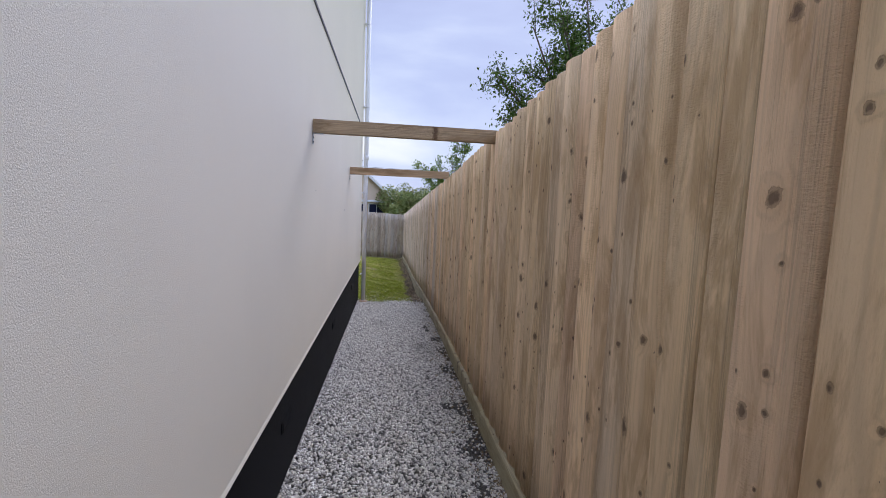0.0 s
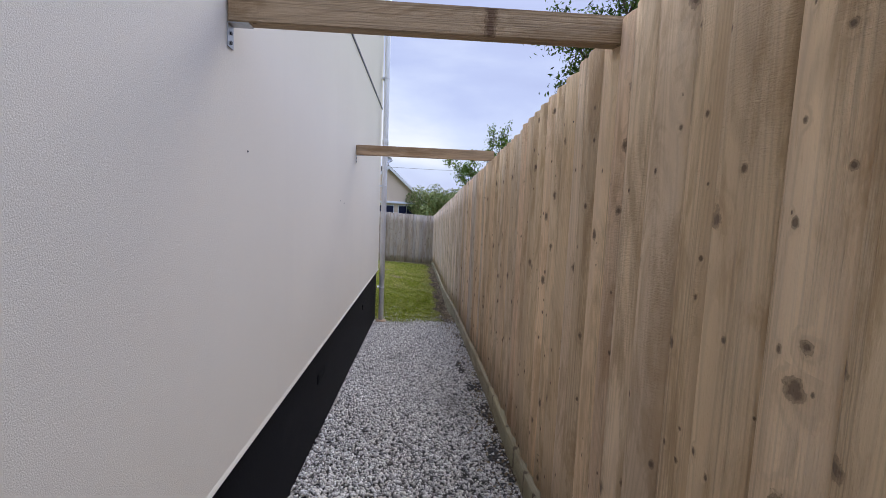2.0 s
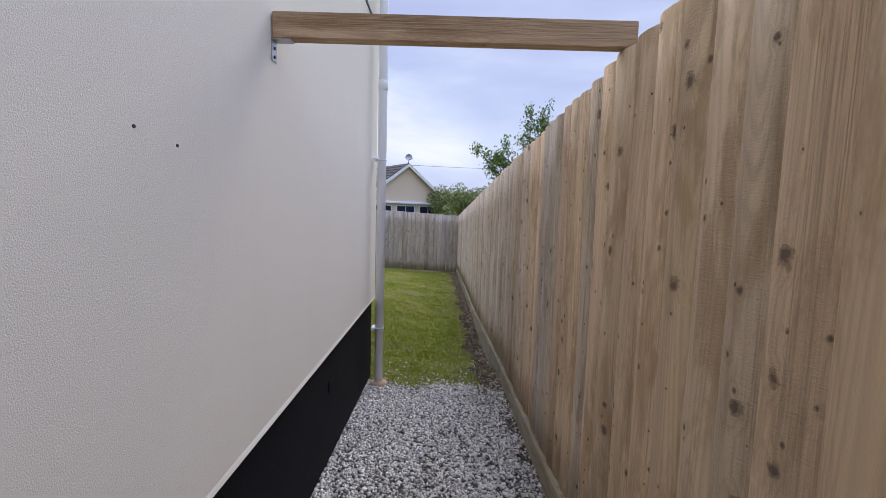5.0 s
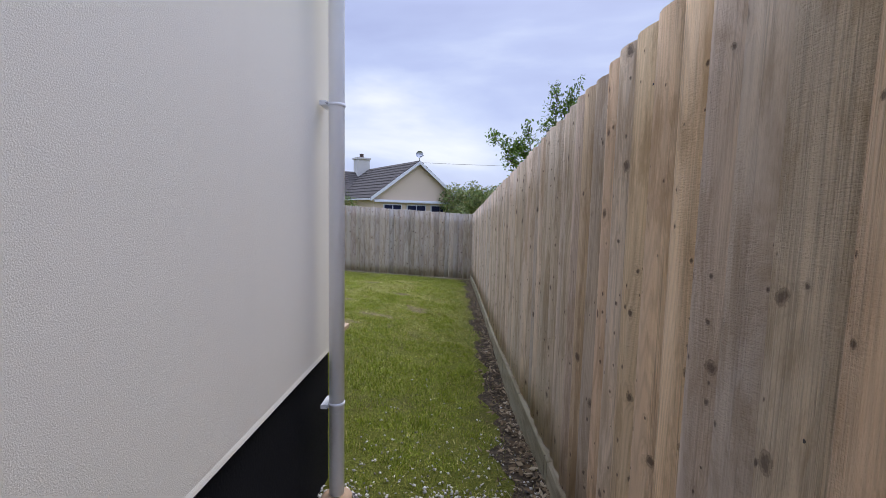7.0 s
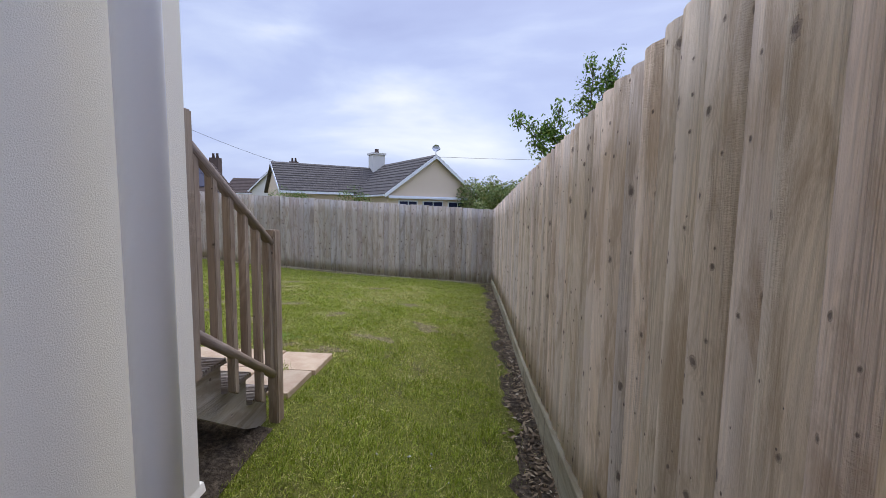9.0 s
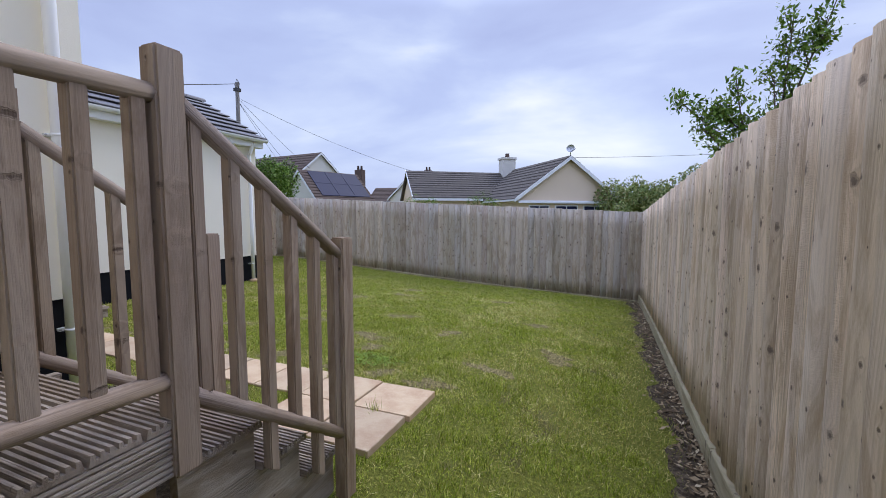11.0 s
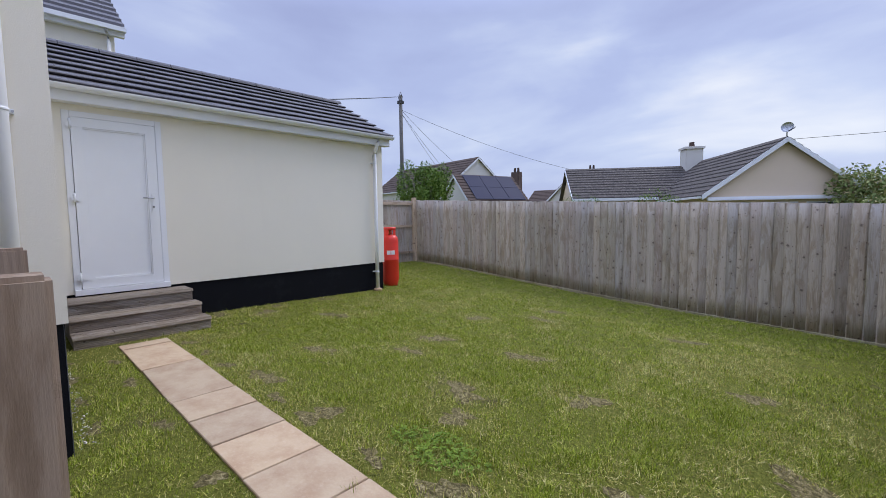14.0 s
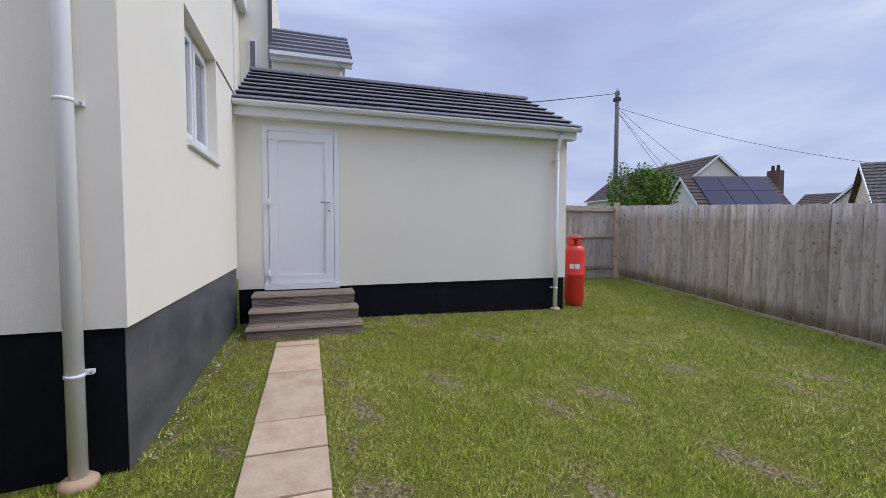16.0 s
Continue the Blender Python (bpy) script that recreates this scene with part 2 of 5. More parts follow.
m, t, p = material("gravel_fines", 0.95)
pos = coords(t, 1.0, "Position")
link(t, blend(t, ramp(t, noise_at(t, pos, 75, 4, 0.7), [(0.4, (0, 0, 0)), (0.6, (1, 1, 1))]), (0.03, 0.028, 0.026), (0.11, 0.105, 0.10)), p.inputs["Base Color"])
bump(t, p, noise_at(t, pos, 90, 4), 1.0, 0.01)
p.inputs["Specular IOR Level"].default_value = 0.05
FINES = m

m, t, p = material("lawn_soil", 0.95)
pos = coords(t, 1.0, "Position")
thatch = noise_at(t, pos, 55, 5, 0.7)
patch = noise_at(t, pos, 1.5, 5, 0.62)
g = blend(t, ramp(t, thatch, [(0.35, (0, 0, 0)), (0.65, (1, 1, 1))]), (0.075, 0.085, 0.016), (0.20, 0.205, 0.042))
b = blend(t, thatch, (0.035, 0.026, 0.015), (0.17, 0.135, 0.07))
link(t, blend(t, ramp(t, patch, [(0.60, (0, 0, 0)), (0.72, (0.8, 0.8, 0.8))]), g, b), p.inputs["Base Color"])
bump(t, p, thatch, 1.0, 0.02)
p.inputs["Specular IOR Level"].default_value = 0.05
LAWN = m

m, t, p = material("worn_turf_soil", 0.95)
pos = coords(t, 1.0, "Position")
s1 = noise_at(t, pos, 42, 6, 0.7)
link(t, ramp(t, s1, [(0.35, (0.05, 0.042, 0.02)), (0.5, (0.15, 0.125, 0.055)), (0.66, (0.36, 0.30, 0.16))]), p.inputs["Base Color"])
bump(t, p, s1, 1.0, 0.015)
p.inputs["Specular IOR Level"].default_value = 0.05
TURF_SOIL = m

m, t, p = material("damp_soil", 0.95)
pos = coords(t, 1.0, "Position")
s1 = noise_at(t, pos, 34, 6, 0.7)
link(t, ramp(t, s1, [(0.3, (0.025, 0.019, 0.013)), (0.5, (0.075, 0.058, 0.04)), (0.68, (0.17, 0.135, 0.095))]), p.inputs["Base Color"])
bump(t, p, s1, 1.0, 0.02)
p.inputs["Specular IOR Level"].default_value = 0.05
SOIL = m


def leafy(name, stops, rough=0.55):
    m, t, p = material(name, rough)
    rnd = t.nodes.new("ShaderNodeNewGeometry").outputs["Random Per Island"]
    link(t, ramp(t, rnd, stops), p.inputs["Base Color"])
    p.inputs["Specular IOR Level"].default_value = 0.12
    return m


GRASS = leafy("grass_blades", [(0.0, (0.09, 0.12, 0.014)), (0.35, (0.23, 0.295, 0.027)), (0.74, (0.385, 0.455, 0.05)), (0.90, (0.56, 0.53, 0.13)), (1.0, (0.68, 0.58, 0.30))], 0.6)
STRAW = leafy("dry_grass", [(0.0, (0.26, 0.21, 0.06)), (0.5, (0.52, 0.47, 0.14)), (1.0, (0.76, 0.68, 0.33))], 0.7)
WEED = leafy("clover_leaves", [(0.0, (0.09, 0.15, 0.015)), (1.0, (0.18, 0.26, 0.03))], 0.6)
LITTER = leafy("leaf_litter", [(0.0, (0.06, 0.04, 0.022)), (0.5, (0.17, 0.12, 0.07)), (0.85, (0.30, 0.23, 0.14)), (1.0, (0.46, 0.39, 0.27))], 0.8)
LEAF = leafy("tree_leaves", [(0.0, (0.035, 0.07, 0.015)), (0.5, (0.075, 0.14, 0.028)), (1.0, (0.15, 0.22, 0.05))])
LEAF_LIGHT = leafy("shrub_leaves", [(0.0, (0.06, 0.115, 0.02)), (0.5, (0.13, 0.22, 0.04)), (1.0, (0.24, 0.33, 0.075))])
LEAF_FAR = leafy("distant_leaves", [(0.0, (0.11, 0.15, 0.05)), (0.5, (0.21, 0.27, 0.09)), (0.85, (0.33, 0.35, 0.13)), (1.0, (0.38, 0.30, 0.16))])

m, t, p = material("bark", 0.9)
link(t, blend(t, noise_at(t, coords(t, (30, 30, 6)), 1.0, 4), (0.06, 0.045, 0.035), (0.15, 0.12, 0.09)), p.inputs["Base Color"])
BARK = m

m, t, p = material("buff_paving", 0.85)
pos = coords(t, 1.0, shuffle=True)
c = blend(t, ramp(t, noise_at(t, pos, 5.5, 5, 0.6), [(0.4, (0, 0, 0)), (0.66, (1, 1, 1))]), (0.49, 0.375, 0.25), (0.40, 0.275, 0.175))
c = blend(t, ramp(t, noise_at(t, pos, 40, 5, 0.7), [(0.5, (0, 0, 0)), (0.75, (0.55, 0.55, 0.55))]), c, (0.52, 0.42, 0.31))
info = t.nodes.new("ShaderNodeObjectInfo")
c = blend(t, 1.0, c, ramp(t, info.outputs["Random"], [(0.0, (0.9, 0.9, 0.9)), (1.0, (1.1, 1.07, 1.03))]), "MULTIPLY")
link(t, c, p.inputs["Base Color"])
bump(t, p, blend(t, 0.4, noise_at(t, pos, 6, 5), noise_at(t, pos, 60, 5)), 0.6, 0.006)
SLAB = m

m, t, p = material("slate_grey_tile", 0.62)
info = t.nodes.new("ShaderNodeObjectInfo")
pos = coords(t, 1.0, "Position")
c = blend(t, noise_at(t, pos, 22, 5), (0.072, 0.071, 0.084), (0.125, 0.123, 0.14))
c = blend(t, 1.0, c, ramp(t, info.outputs["Random"], [(0.0, (0.85, 0.85, 0.85)), (1.0, (1.15, 1.13, 1.12))]), "MULTIPLY")
link(t, c, p.inputs["Base Color"])
bump(t, p, noise_at(t, pos, 120, 4), 0.4, 0.003)
TILE = m

m, t, p = material("weathered_concrete_tile", 0.85)
pos = coords(t, 1.0, "Position")
c = blend(t, noise_at(t, pos, 2.5, 6, 0.65), (0.035, 0.031, 0.030), (0.10, 0.088, 0.08))
c = blend(t, ramp(t, noise_at(t, pos, 11, 4, 0.6), [(0.46, (0, 0, 0)), (0.6, (0.7, 0.7, 0.7))]), c, (0.19, 0.165, 0.145))
link(t, c, p.inputs["Base Color"])
p.inputs["Specular IOR Level"].default_value = 0.15
OLDTILE = m

m, t, p = material("brown_concrete_tile", 0.85)
pos = coords(t, 1.0, "Position")
link(t, blend(t, noise_at(t, pos, 2.5, 6, 0.65), (0.06, 0.042, 0.036), (0.13, 0.10, 0.083)), p.inputs["Base Color"])
p.inputs["Specular IOR Level"].default_value = 0.1
BROWNTILE = m

m, t, p = material("pink_cream_render", 0.9)
link(t, blend(t, noise_at(t, coords(t, 1.0, "Position"), 0.9, 5), (0.74, 0.60, 0.46), (0.68, 0.55, 0.42)), p.inputs["Base Color"])
PINK = m
m, t, p = material("pale_grey_render", 0.9)
link(t, blend(t, noise_at(t, coords(t, 1.0, "Position"), 0.9, 5), (0.70, 0.67, 0.61), (0.60, 0.575, 0.53)), p.inputs["Base Color"])
GREYWALL = m
m, t, p = material("brick_red", 0.9)
link(t, blend(t, noise_at(t, coords(t, 1.0, "Position"), 8, 5), (0.12, 0.075, 0.06), (0.075, 0.055, 0.05)), p.inputs["Base Color"])
BRICK = m
m, t, p = material("red_cylinder_paint", 0.38)
link(t, blend(t, noise_at(t, coords(t, 1.0), 9, 5), (0.78, 0.04, 0.022), (0.66, 0.035, 0.02)), p.inputs["Base Color"])
RED = m
m, t, p = material("dark_metal", 0.5, 0.6)
p.inputs["Base Color"].default_value = (0.05, 0.05, 0.055, 1)
DARK = m
m, t, p = material("brass", 0.4, 1.0)
p.inputs["Base Color"].default_value = (0.6, 0.45, 0.2, 1)
BRASS = m
m, t, p = material("cable_black", 0.6)
p.inputs["Base Color"].default_value = (0.03, 0.03, 0.035, 1)
CABLE = m
m, t, p = material("bead_grey", 0.6)
p.inputs["Base Color"].default_value = (0.11, 0.115, 0.13, 1)
BEAD = m
m, t, p = material("pole_wood", 0.9)
link(t, blend(t, noise_at(t, coords(t, (30, 30, 1)), 1.0, 4), (0.09, 0.085, 0.08), (0.16, 0.15, 0.14)), p.inputs["Base Color"])
POLE = m
m, t, p = material("solar_glass", 0.6)
p.inputs["Base Color"].default_value = (0.018, 0.022, 0.055, 1)
p.inputs["Specular IOR Level"].default_value = 0.15
SOLAR = m
m, t, p = material("window_glass", 0.03)
p.inputs["Base Color"].default_value = (0.75, 0.8, 0.82, 1)
p.inputs["Transmission Weight"].default_value = 0.85
GLASS = m
m, t, p = material("dark_room", 0.9)
p.inputs["Base Color"].default_value = (0.10, 0.10, 0.105, 1)
ROOM = m
m, t, p = material("net_curtain", 0.9)
p.inputs["Base Color"].default_value = (0.16, 0.165, 0.18, 1)
CURTAIN = m


# ---- building tools ----
def bm_box(bm, x0, x1, y0, y1, z0, z1):
    r = bmesh.ops.create_cube(bm, size=1.0)
    for v in r["verts"]:
        v.co = Vector((x0 + (v.co.x + 0.5) * (x1 - x0), y0 + (v.co.y + 0.5) * (y1 - y0), z0 + (v.co.z + 0.5) * (z1 - z0)))
    return r["verts"]


def bm_prism(bm, outline, axis, a, b):
    """Extrude an outline of (u, v) along x, y or z from a to b."""
    def place(u, v, w):
        return {"x": (w, u, v), "y": (u, w, v), "z": (u, v, w)}[axis]
    lo = [bm.verts.new(place(u, v, a)) for u, v in outline]
    hi = [bm.verts.new(place(u, v, b)) for u, v in outline]
    bm.faces.new(lo)
    bm.faces.new(hi[::-1])
    n = len(outline)
    for i in range(n):
        bm.faces.new((lo[i], hi[i], hi[(i + 1) % n], lo[(i + 1) % n]))
    bmesh.ops.recalc_face_normals(bm, faces=bm.faces)
    return lo + hi


def bm_tube(bm, points, radius, sides=12, cap=True):
    """A round tube through points; radius may be a list."""
    rings = []
    pts = [Vector(q) for q in points]
    for i, q in enumerate(pts):
        d = (pts[min(i + 1, len(pts) - 1)] - pts[max(i - 1, 0)]).normalized()
        side = d.cross(Vector((0, 0, 1)) if abs(d.z) < 0.9 else Vector((1, 0, 0))).normalized()
        up = side.cross(d)
        r = radius[i] if hasattr(radius, "__len__") else radius
        rings.append([bm.verts.new(q + (side * math.cos(a) + up * math.sin(a)) * r) for a in [2 * math.pi * k / sides for k in range(sides)]])
    for a, b in zip(rings, rings[1:]):
        for k in range(sides):
            f = bm.faces.new((a[k], a[(k + 1) % sides], b[(k + 1) % sides], b[k]))
            f.smooth = True
    if cap:
        bm.faces.new(rings[0][::-1])
        bm.faces.new(rings[-1])
    bmesh.ops.recalc_face_normals(bm, faces=bm.faces)


def bm_lathe(bm, profile, centre=(0, 0, 0), sides=24):
    """Turn a profile of (radius, height) about the vertical."""
    cx, cy, cz = centre
    rings = [[bm.verts.new((cx + r * math.cos(2 * math.pi * k / sides), cy + r * math.sin(2 * math.pi * k / sides), cz + z)) for k in range(sides)] for r, z in profile]
    for a, b in zip(rings, rings[1:]):
        for k in range(sides):
            f = bm.faces.new((a[k], a[(k + 1) % sides], b[(k + 1) % sides], b[k]))
            f.smooth = True
    bm.faces.new(rings[0][::-1])
    bm.faces.new(rings[-1])
    bmesh.ops.recalc_face_normals(bm, faces=bm.faces)


def soften(bm, width=0.004, segments=2):
    bmesh.ops.bevel(bm, geom=[e for e in bm.edges if len(e.link_faces) == 2 and e.calc_face_angle(0) > 0.6], offset=width, segments=segments, affect="EDGES", clamp_overlap=True)


def mesh_of(name, bm, mat):
    me = bpy.data.meshes.new(name)
    bm.to_mesh(me)
    bm.free()
    for q in (mat if isinstance(mat, (list, tuple)) else [mat]):
        me.materials.append(q)
    return me


def part(name, bm, mat, parent=None, label=""):
    me = bm if isinstance(bm, bpy.types.Mesh) else mesh_of(name, bm, mat)
    ob = new(name, me)
    ob.parent = parent
    if label:
        ob["label"] = label
    return ob


def box_part(name, dims, mat, parent=None, label="", bevel=0.0):
    bm = bmesh.new()
    bm_box(bm, *dims)
    if bevel:
        soften(bm, bevel)
    return part(name, bm, mat, parent, label)


def thing(name, x=0, y=0, z=0, rz=0):
    e = new(name)
    e.empty_display_size = 0.1
    e.matrix_basis = pose(x, y, z, 0, 0, rz)
    return e


def raw_mesh(name, verts, faces, mat):
    """A mesh from numpy arrays; faces are all triangles or all quads."""
    me = bpy.data.meshes.new(name)
    n, k = faces.shape
    me.vertices.add(len(verts))
    me.vertices.foreach_set("co", verts.astype(np.float32).ravel())
    me.loops.add(n * k)
    me.loops.foreach_set("vertex_index", faces.astype(np.int32).ravel())
    me.polygons.add(n)
    me.polygons.foreach_set("loop_start", np.arange(0, n * k, k, dtype=np.int32))
    me.polygons.foreach_set("loop_total", np.full(n, k, dtype=np.int32))
    me.materials.append(mat)
    me.update(calc_edges=True)
    return me


def smooth01(a, b, v):
    q = np.clip((v - a) / (b - a), 0, 1)
    return q * q * (3 - 2 * q)


# ---- the plan, in metres ----
SIDE_X = -0.555          # rendered side wall of the house
CORNER_Y = 8.01         # its rear corner
BACK2_X, BACK2_Y = -3.335, 9.77   # the rear wing's corner
GAR_X, GAR_Y0, GAR_Y1 = -6.7, 9.77, 14.475
PLINTH_Z, BEAD_Z = 0.365, 2.75
GRAVEL_END = 7.72
FAR_R, FAR_L = (0.56, 17.35), (-9.6, 18.0)


def ground_z(x, y):
    """The height of the ground: it falls along the passage and away to the far corner of the lawn."""
    x, y = np.asarray(x, float), np.asarray(y, float)
    passage = -0.2 - 0.029 * (np.clip(y, -2, 9) - 1)
    far = np.clip((y - 10) / 8, 0, 1.15)
    lawn = -0.25 - 0.5 * smooth01(-10.5, -1.0, x) * far ** 1.5 - 0.36 * smooth01(-1.6, 0.8, x) * (1 - 0.8 * np.clip(far, 0, 1))
    k = smooth01(7.8, 9.6, y)
    return passage * (1 - k) + lawn * k


def fence_x(y):
    return 0.775 - 0.0174 * max(0.0, y - 5.0)


def fence_top(y):
    return 2.05 - 0.0617 * (y - 1.3)

# ---- ground ----
def steps(lo, hi, fine, reach):
    mid = list(np.arange(lo, hi + 1e-6, fine))
    out_hi, out_lo, d = [], [], fine
    while not out_hi or out_hi[-1] < hi + reach:
        d *= 1.6
        out_hi.append((out_hi[-1] if out_hi else hi) + d)
        out_lo.append((out_lo[-1] if out_lo else lo) - d)
    return np.array(out_lo[::-1] + mid + out_hi)


gx, gy = steps(-11.0, 2.0, 0.25, 1500), steps(-3.0, 19.0, 0.25, 1500)
X, Y = np.meshgrid(gx, gy)
Z = ground_z(X, Y)
V = np.stack([X, Y, Z], -1).reshape(-1, 3)
w = len(gx)
idx = np.arange(len(gy) * w).reshape(len(gy), w)
F = np.stack([idx[:-1, :-1], idx[:-1, 1:], idx[1:, 1:], idx[1:, :-1]], -1).reshape(-1, 4)
me = raw_mesh("ground", V, F, LAWN)
for poly in me.polygons:
    poly.use_smooth = True
tagged(new("ground", me), "green lawn ground with brown bare patches", "ground", kind="structure")


def strip_sheet(name, x0, x1, y0, y1, lift, mat, nx=12, ny=60, edge=0.0):
    """A sheet that lies on the ground; its ends may wander."""
    us, vs = np.linspace(0, 1, nx), np.linspace(0, 1, ny)
    U, W = np.meshgrid(us, vs)
    yy = y0 + (y1 - y0) * W + edge * W ** 6 * np.sin(U * 17) * 0.6
    xa = np.array([x0(q) if callable(x0) else x0 for q in yy.ravel()]).reshape(yy.shape)
    xb = np.array([x1(q) if callable(x1) else x1 for q in yy.ravel()]).reshape(yy.shape)
    wob = edge * (np.sin(yy * 5.1) * 0.5 + np.sin(yy * 11.7 + 1) * 0.3 + np.sin(yy * 23.0) * 0.2)
    xx = xa + (xb - xa) * U + (1 - U) * wob
    zz = ground_z(xx, yy) + lift * np.sin(np.clip(U, 0.0, 1) * math.pi * 0.5 + 0.25)
    V = np.stack([xx, yy, zz], -1).reshape(-1, 3)
    idx = np.arange(nx * ny).reshape(ny, nx)
    F = np.stack([idx[:-1, :-1], idx[:-1, 1:], idx[1:, 1:], idx[1:, :-1]], -1).reshape(-1, 4)
    me = raw_mesh(name, V, F, mat)
    for poly in me.polygons:
        poly.use_smooth = True
    return new(name, me)


gravel_bed = strip_sheet("pavement_gravel_bed", SIDE_X - 0.05, lambda y: fence_x(y) + 0.02, -4.0, GRAVEL_END, 0.012, FINES)
tagged(gravel_bed, "grey gravel path bed between house wall and fence", "path", kind="structure")
soil_strip = strip_sheet("ground_soil_strip", lambda y: fence_x(y) - (0.27 if y > GRAVEL_END else 0.2), lambda y: fence_x(y) + 0.02, 0.5, 17.3, 0.0145, SOIL, 14, 220, 0.1)
tagged(soil_strip, "dark bare soil strip along the foot of the fence", "soil", kind="structure")

# dark soil sheet, added so that the shaded void below the deck reads darker
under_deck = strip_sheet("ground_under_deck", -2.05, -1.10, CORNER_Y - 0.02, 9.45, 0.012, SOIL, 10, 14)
tagged(under_deck, "dark soil sheet added to deepen the shade beneath the timber deck", "soil", kind="structure")

# ---- main house ----
H = 5.4
def wall(name, dims, mat, label):
    return tagged(box_part(name, dims, mat), label, "wall", kind="structure")


RENDER_LABEL = "cream rough-cast rendered house wall"
PL_LABEL = "black painted plinth at the foot of the house wall"
wall("wall_side", (SIDE_X - 0.3, SIDE_X, -6, CORNER_Y, PLINTH_Z, BEAD_Z - 0.012), CREAM, RENDER_LABEL)
wall("wall_side_upper", (SIDE_X - 0.3, SIDE_X + 0.004, -6, CORNER_Y + 0.004, BEAD_Z + 0.012, H), CREAM, RENDER_LABEL)
wall("wall_side_plinth", (SIDE_X - 0.3, SIDE_X - 0.025, -6, CORNER_Y - 0.03, -0.8, PLINTH_Z - 0.001), BLACK, PL_LABEL)
wall("wall_rear", (BACK2_X, SIDE_X - 0.302, CORNER_Y - 0.3, CORNER_Y - 0.002, PLINTH_Z, H), CREAM, RENDER_LABEL)
wall("wall_rear_plinth", (BACK2_X, SIDE_X - 0.302, CORNER_Y - 0.3, CORNER_Y - 0.032, -0.8, PLINTH_Z - 0.001), BLACK, PL_LABEL)


def trim(name, bm, mat, label):
    return tagged(part(name, bm, mat), label, "trim", kind="structure")


# bell-cast drip at the foot of the render, flared outward
bm = bmesh.new()
bm_prism(bm, [(SIDE_X - 0.05, PLINTH_Z - 0.004), (SIDE_X + 0.005, PLINTH_Z - 0.004), (SIDE_X + 0.003, PLINTH_Z + 0.006), (SIDE_X - 0.001, PLINTH_Z + 0.02), (SIDE_X - 0.05, PLINTH_Z + 0.02)], "y", -6, CORNER_Y + 0.016)
trim("trim_drip_side", bm, CREAM, "flared cream render drip above the plinth")
# dark movement bead round the house at first floor level
bm = bmesh.new()
bm_box(bm, SIDE_X - 0.2, SIDE_X + 0.008, -6, CORNER_Y + 0.006, BEAD_Z - 0.011, BEAD_Z + 0.011)
trim("trim_bead_side", bm, BEAD, "dark bead across the render at first floor")

# rear wing: corner at BACK2, a window in its rear wall
PZ2 = 0.47
WX0, WX1, WZ0, WZ1 = -5.61, -4.51, 1.58, 2.585
y1, y0 = BACK2_Y, BACK2_Y - 0.3
wall("wall_wing_side", (BACK2_X - 0.3, BACK2_X, CORNER_Y, y1, PZ2, H), CREAM, RENDER_LABEL)
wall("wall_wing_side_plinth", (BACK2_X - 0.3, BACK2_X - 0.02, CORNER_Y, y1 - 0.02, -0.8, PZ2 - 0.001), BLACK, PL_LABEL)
WL = -6.66
bm = bmesh.new()
for dims in ((WX1, BACK2_X - 0.302, y0, y1 - 0.001, PZ2, H), (WL, WX0, y0, y1 - 0.001, PZ2, H), (WX0, WX1, y0, y1 - 0.001, PZ2, WZ0), (WX0, WX1, y0, y1 - 0.001, WZ1, H)):
    bm_box(bm, *dims)
tagged(part("wall_wing_rear", bm, CREAM), "cream rendered rear wall with a window opening", "wall", kind="structure")
# plinth faces towards +y, with the sky's glare painted into their grey
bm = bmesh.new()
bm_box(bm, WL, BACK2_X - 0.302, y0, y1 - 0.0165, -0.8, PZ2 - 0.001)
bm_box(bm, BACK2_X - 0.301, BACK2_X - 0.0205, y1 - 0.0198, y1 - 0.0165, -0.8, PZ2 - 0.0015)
tagged(part("wall_wing_rear_plinth", bm, SKY_SHEEN), "grey-black painted plinth at the wall foot, lightened in colour for sky glare", "wall", kind="structure")
bm = bmesh.new()
bm_box(bm, WL, WX0 - 0.02, y1 - 0.1, y1 + 0.006, 2.565, 2.585)
trim("trim_bead_wing", bm, BEAD, "dark bead across the render at first floor")
wall("wall_wing_left", (WL, WL + 0.3, CORNER_Y - 6, y0, 0, H), CREAM, RENDER_LABEL)
# front and roof, out of sight, close the house
wall("wall_front", (WL, SIDE_X - 0.302, -6, -5.7, -0.8, H), CREAM, RENDER_LABEL)
bm = bmesh.new()
bm_prism(bm, [(WL - 0.3, H + 0.001), (SIDE_X + 0.22, H + 0.001), ((WL + SIDE_X) / 2, H + 2.3)], "y", -6.3, CORNER_Y + 0.3)
tagged(part("roof_main", bm, TILE), "dark tiled roof of the main house", "roof", kind="structure")
bm = bmesh.new()
bm_prism(bm, [(WL - 0.3, H + 0.003), (BACK2_X + 0.3, H + 0.003), ((WL + BACK2_X) / 2, H + 1.4)], "y", CORNER_Y + 0.301, BACK2_Y + 0.3)
tagged(part("roof_wing", bm, TILE), "dark tiled roof of the rear wing", "roof", kind="structure")

# ---- garage outbuilding ----
GP, GE = 0.185, 2.36
DY0, DY1, DZ0, DZ1 = 10.07, 11.0, 0.19, 2.24
bm = bmesh.new()
gx0, gx1 = GAR_X - 0.25, GAR_X
for dims in ((gx0, gx1, GAR_Y0, DY0, GP, GE), (gx0, gx1, DY1, GAR_Y1, GP, GE), (gx0, gx1, DY0, DY1, DZ1, GE)):
    bm_box(bm, *dims)
tagged(part("wall_outbuilding_front", bm, CREAM), "cream rendered outbuilding wall with a door opening", "wall", kind="structure")
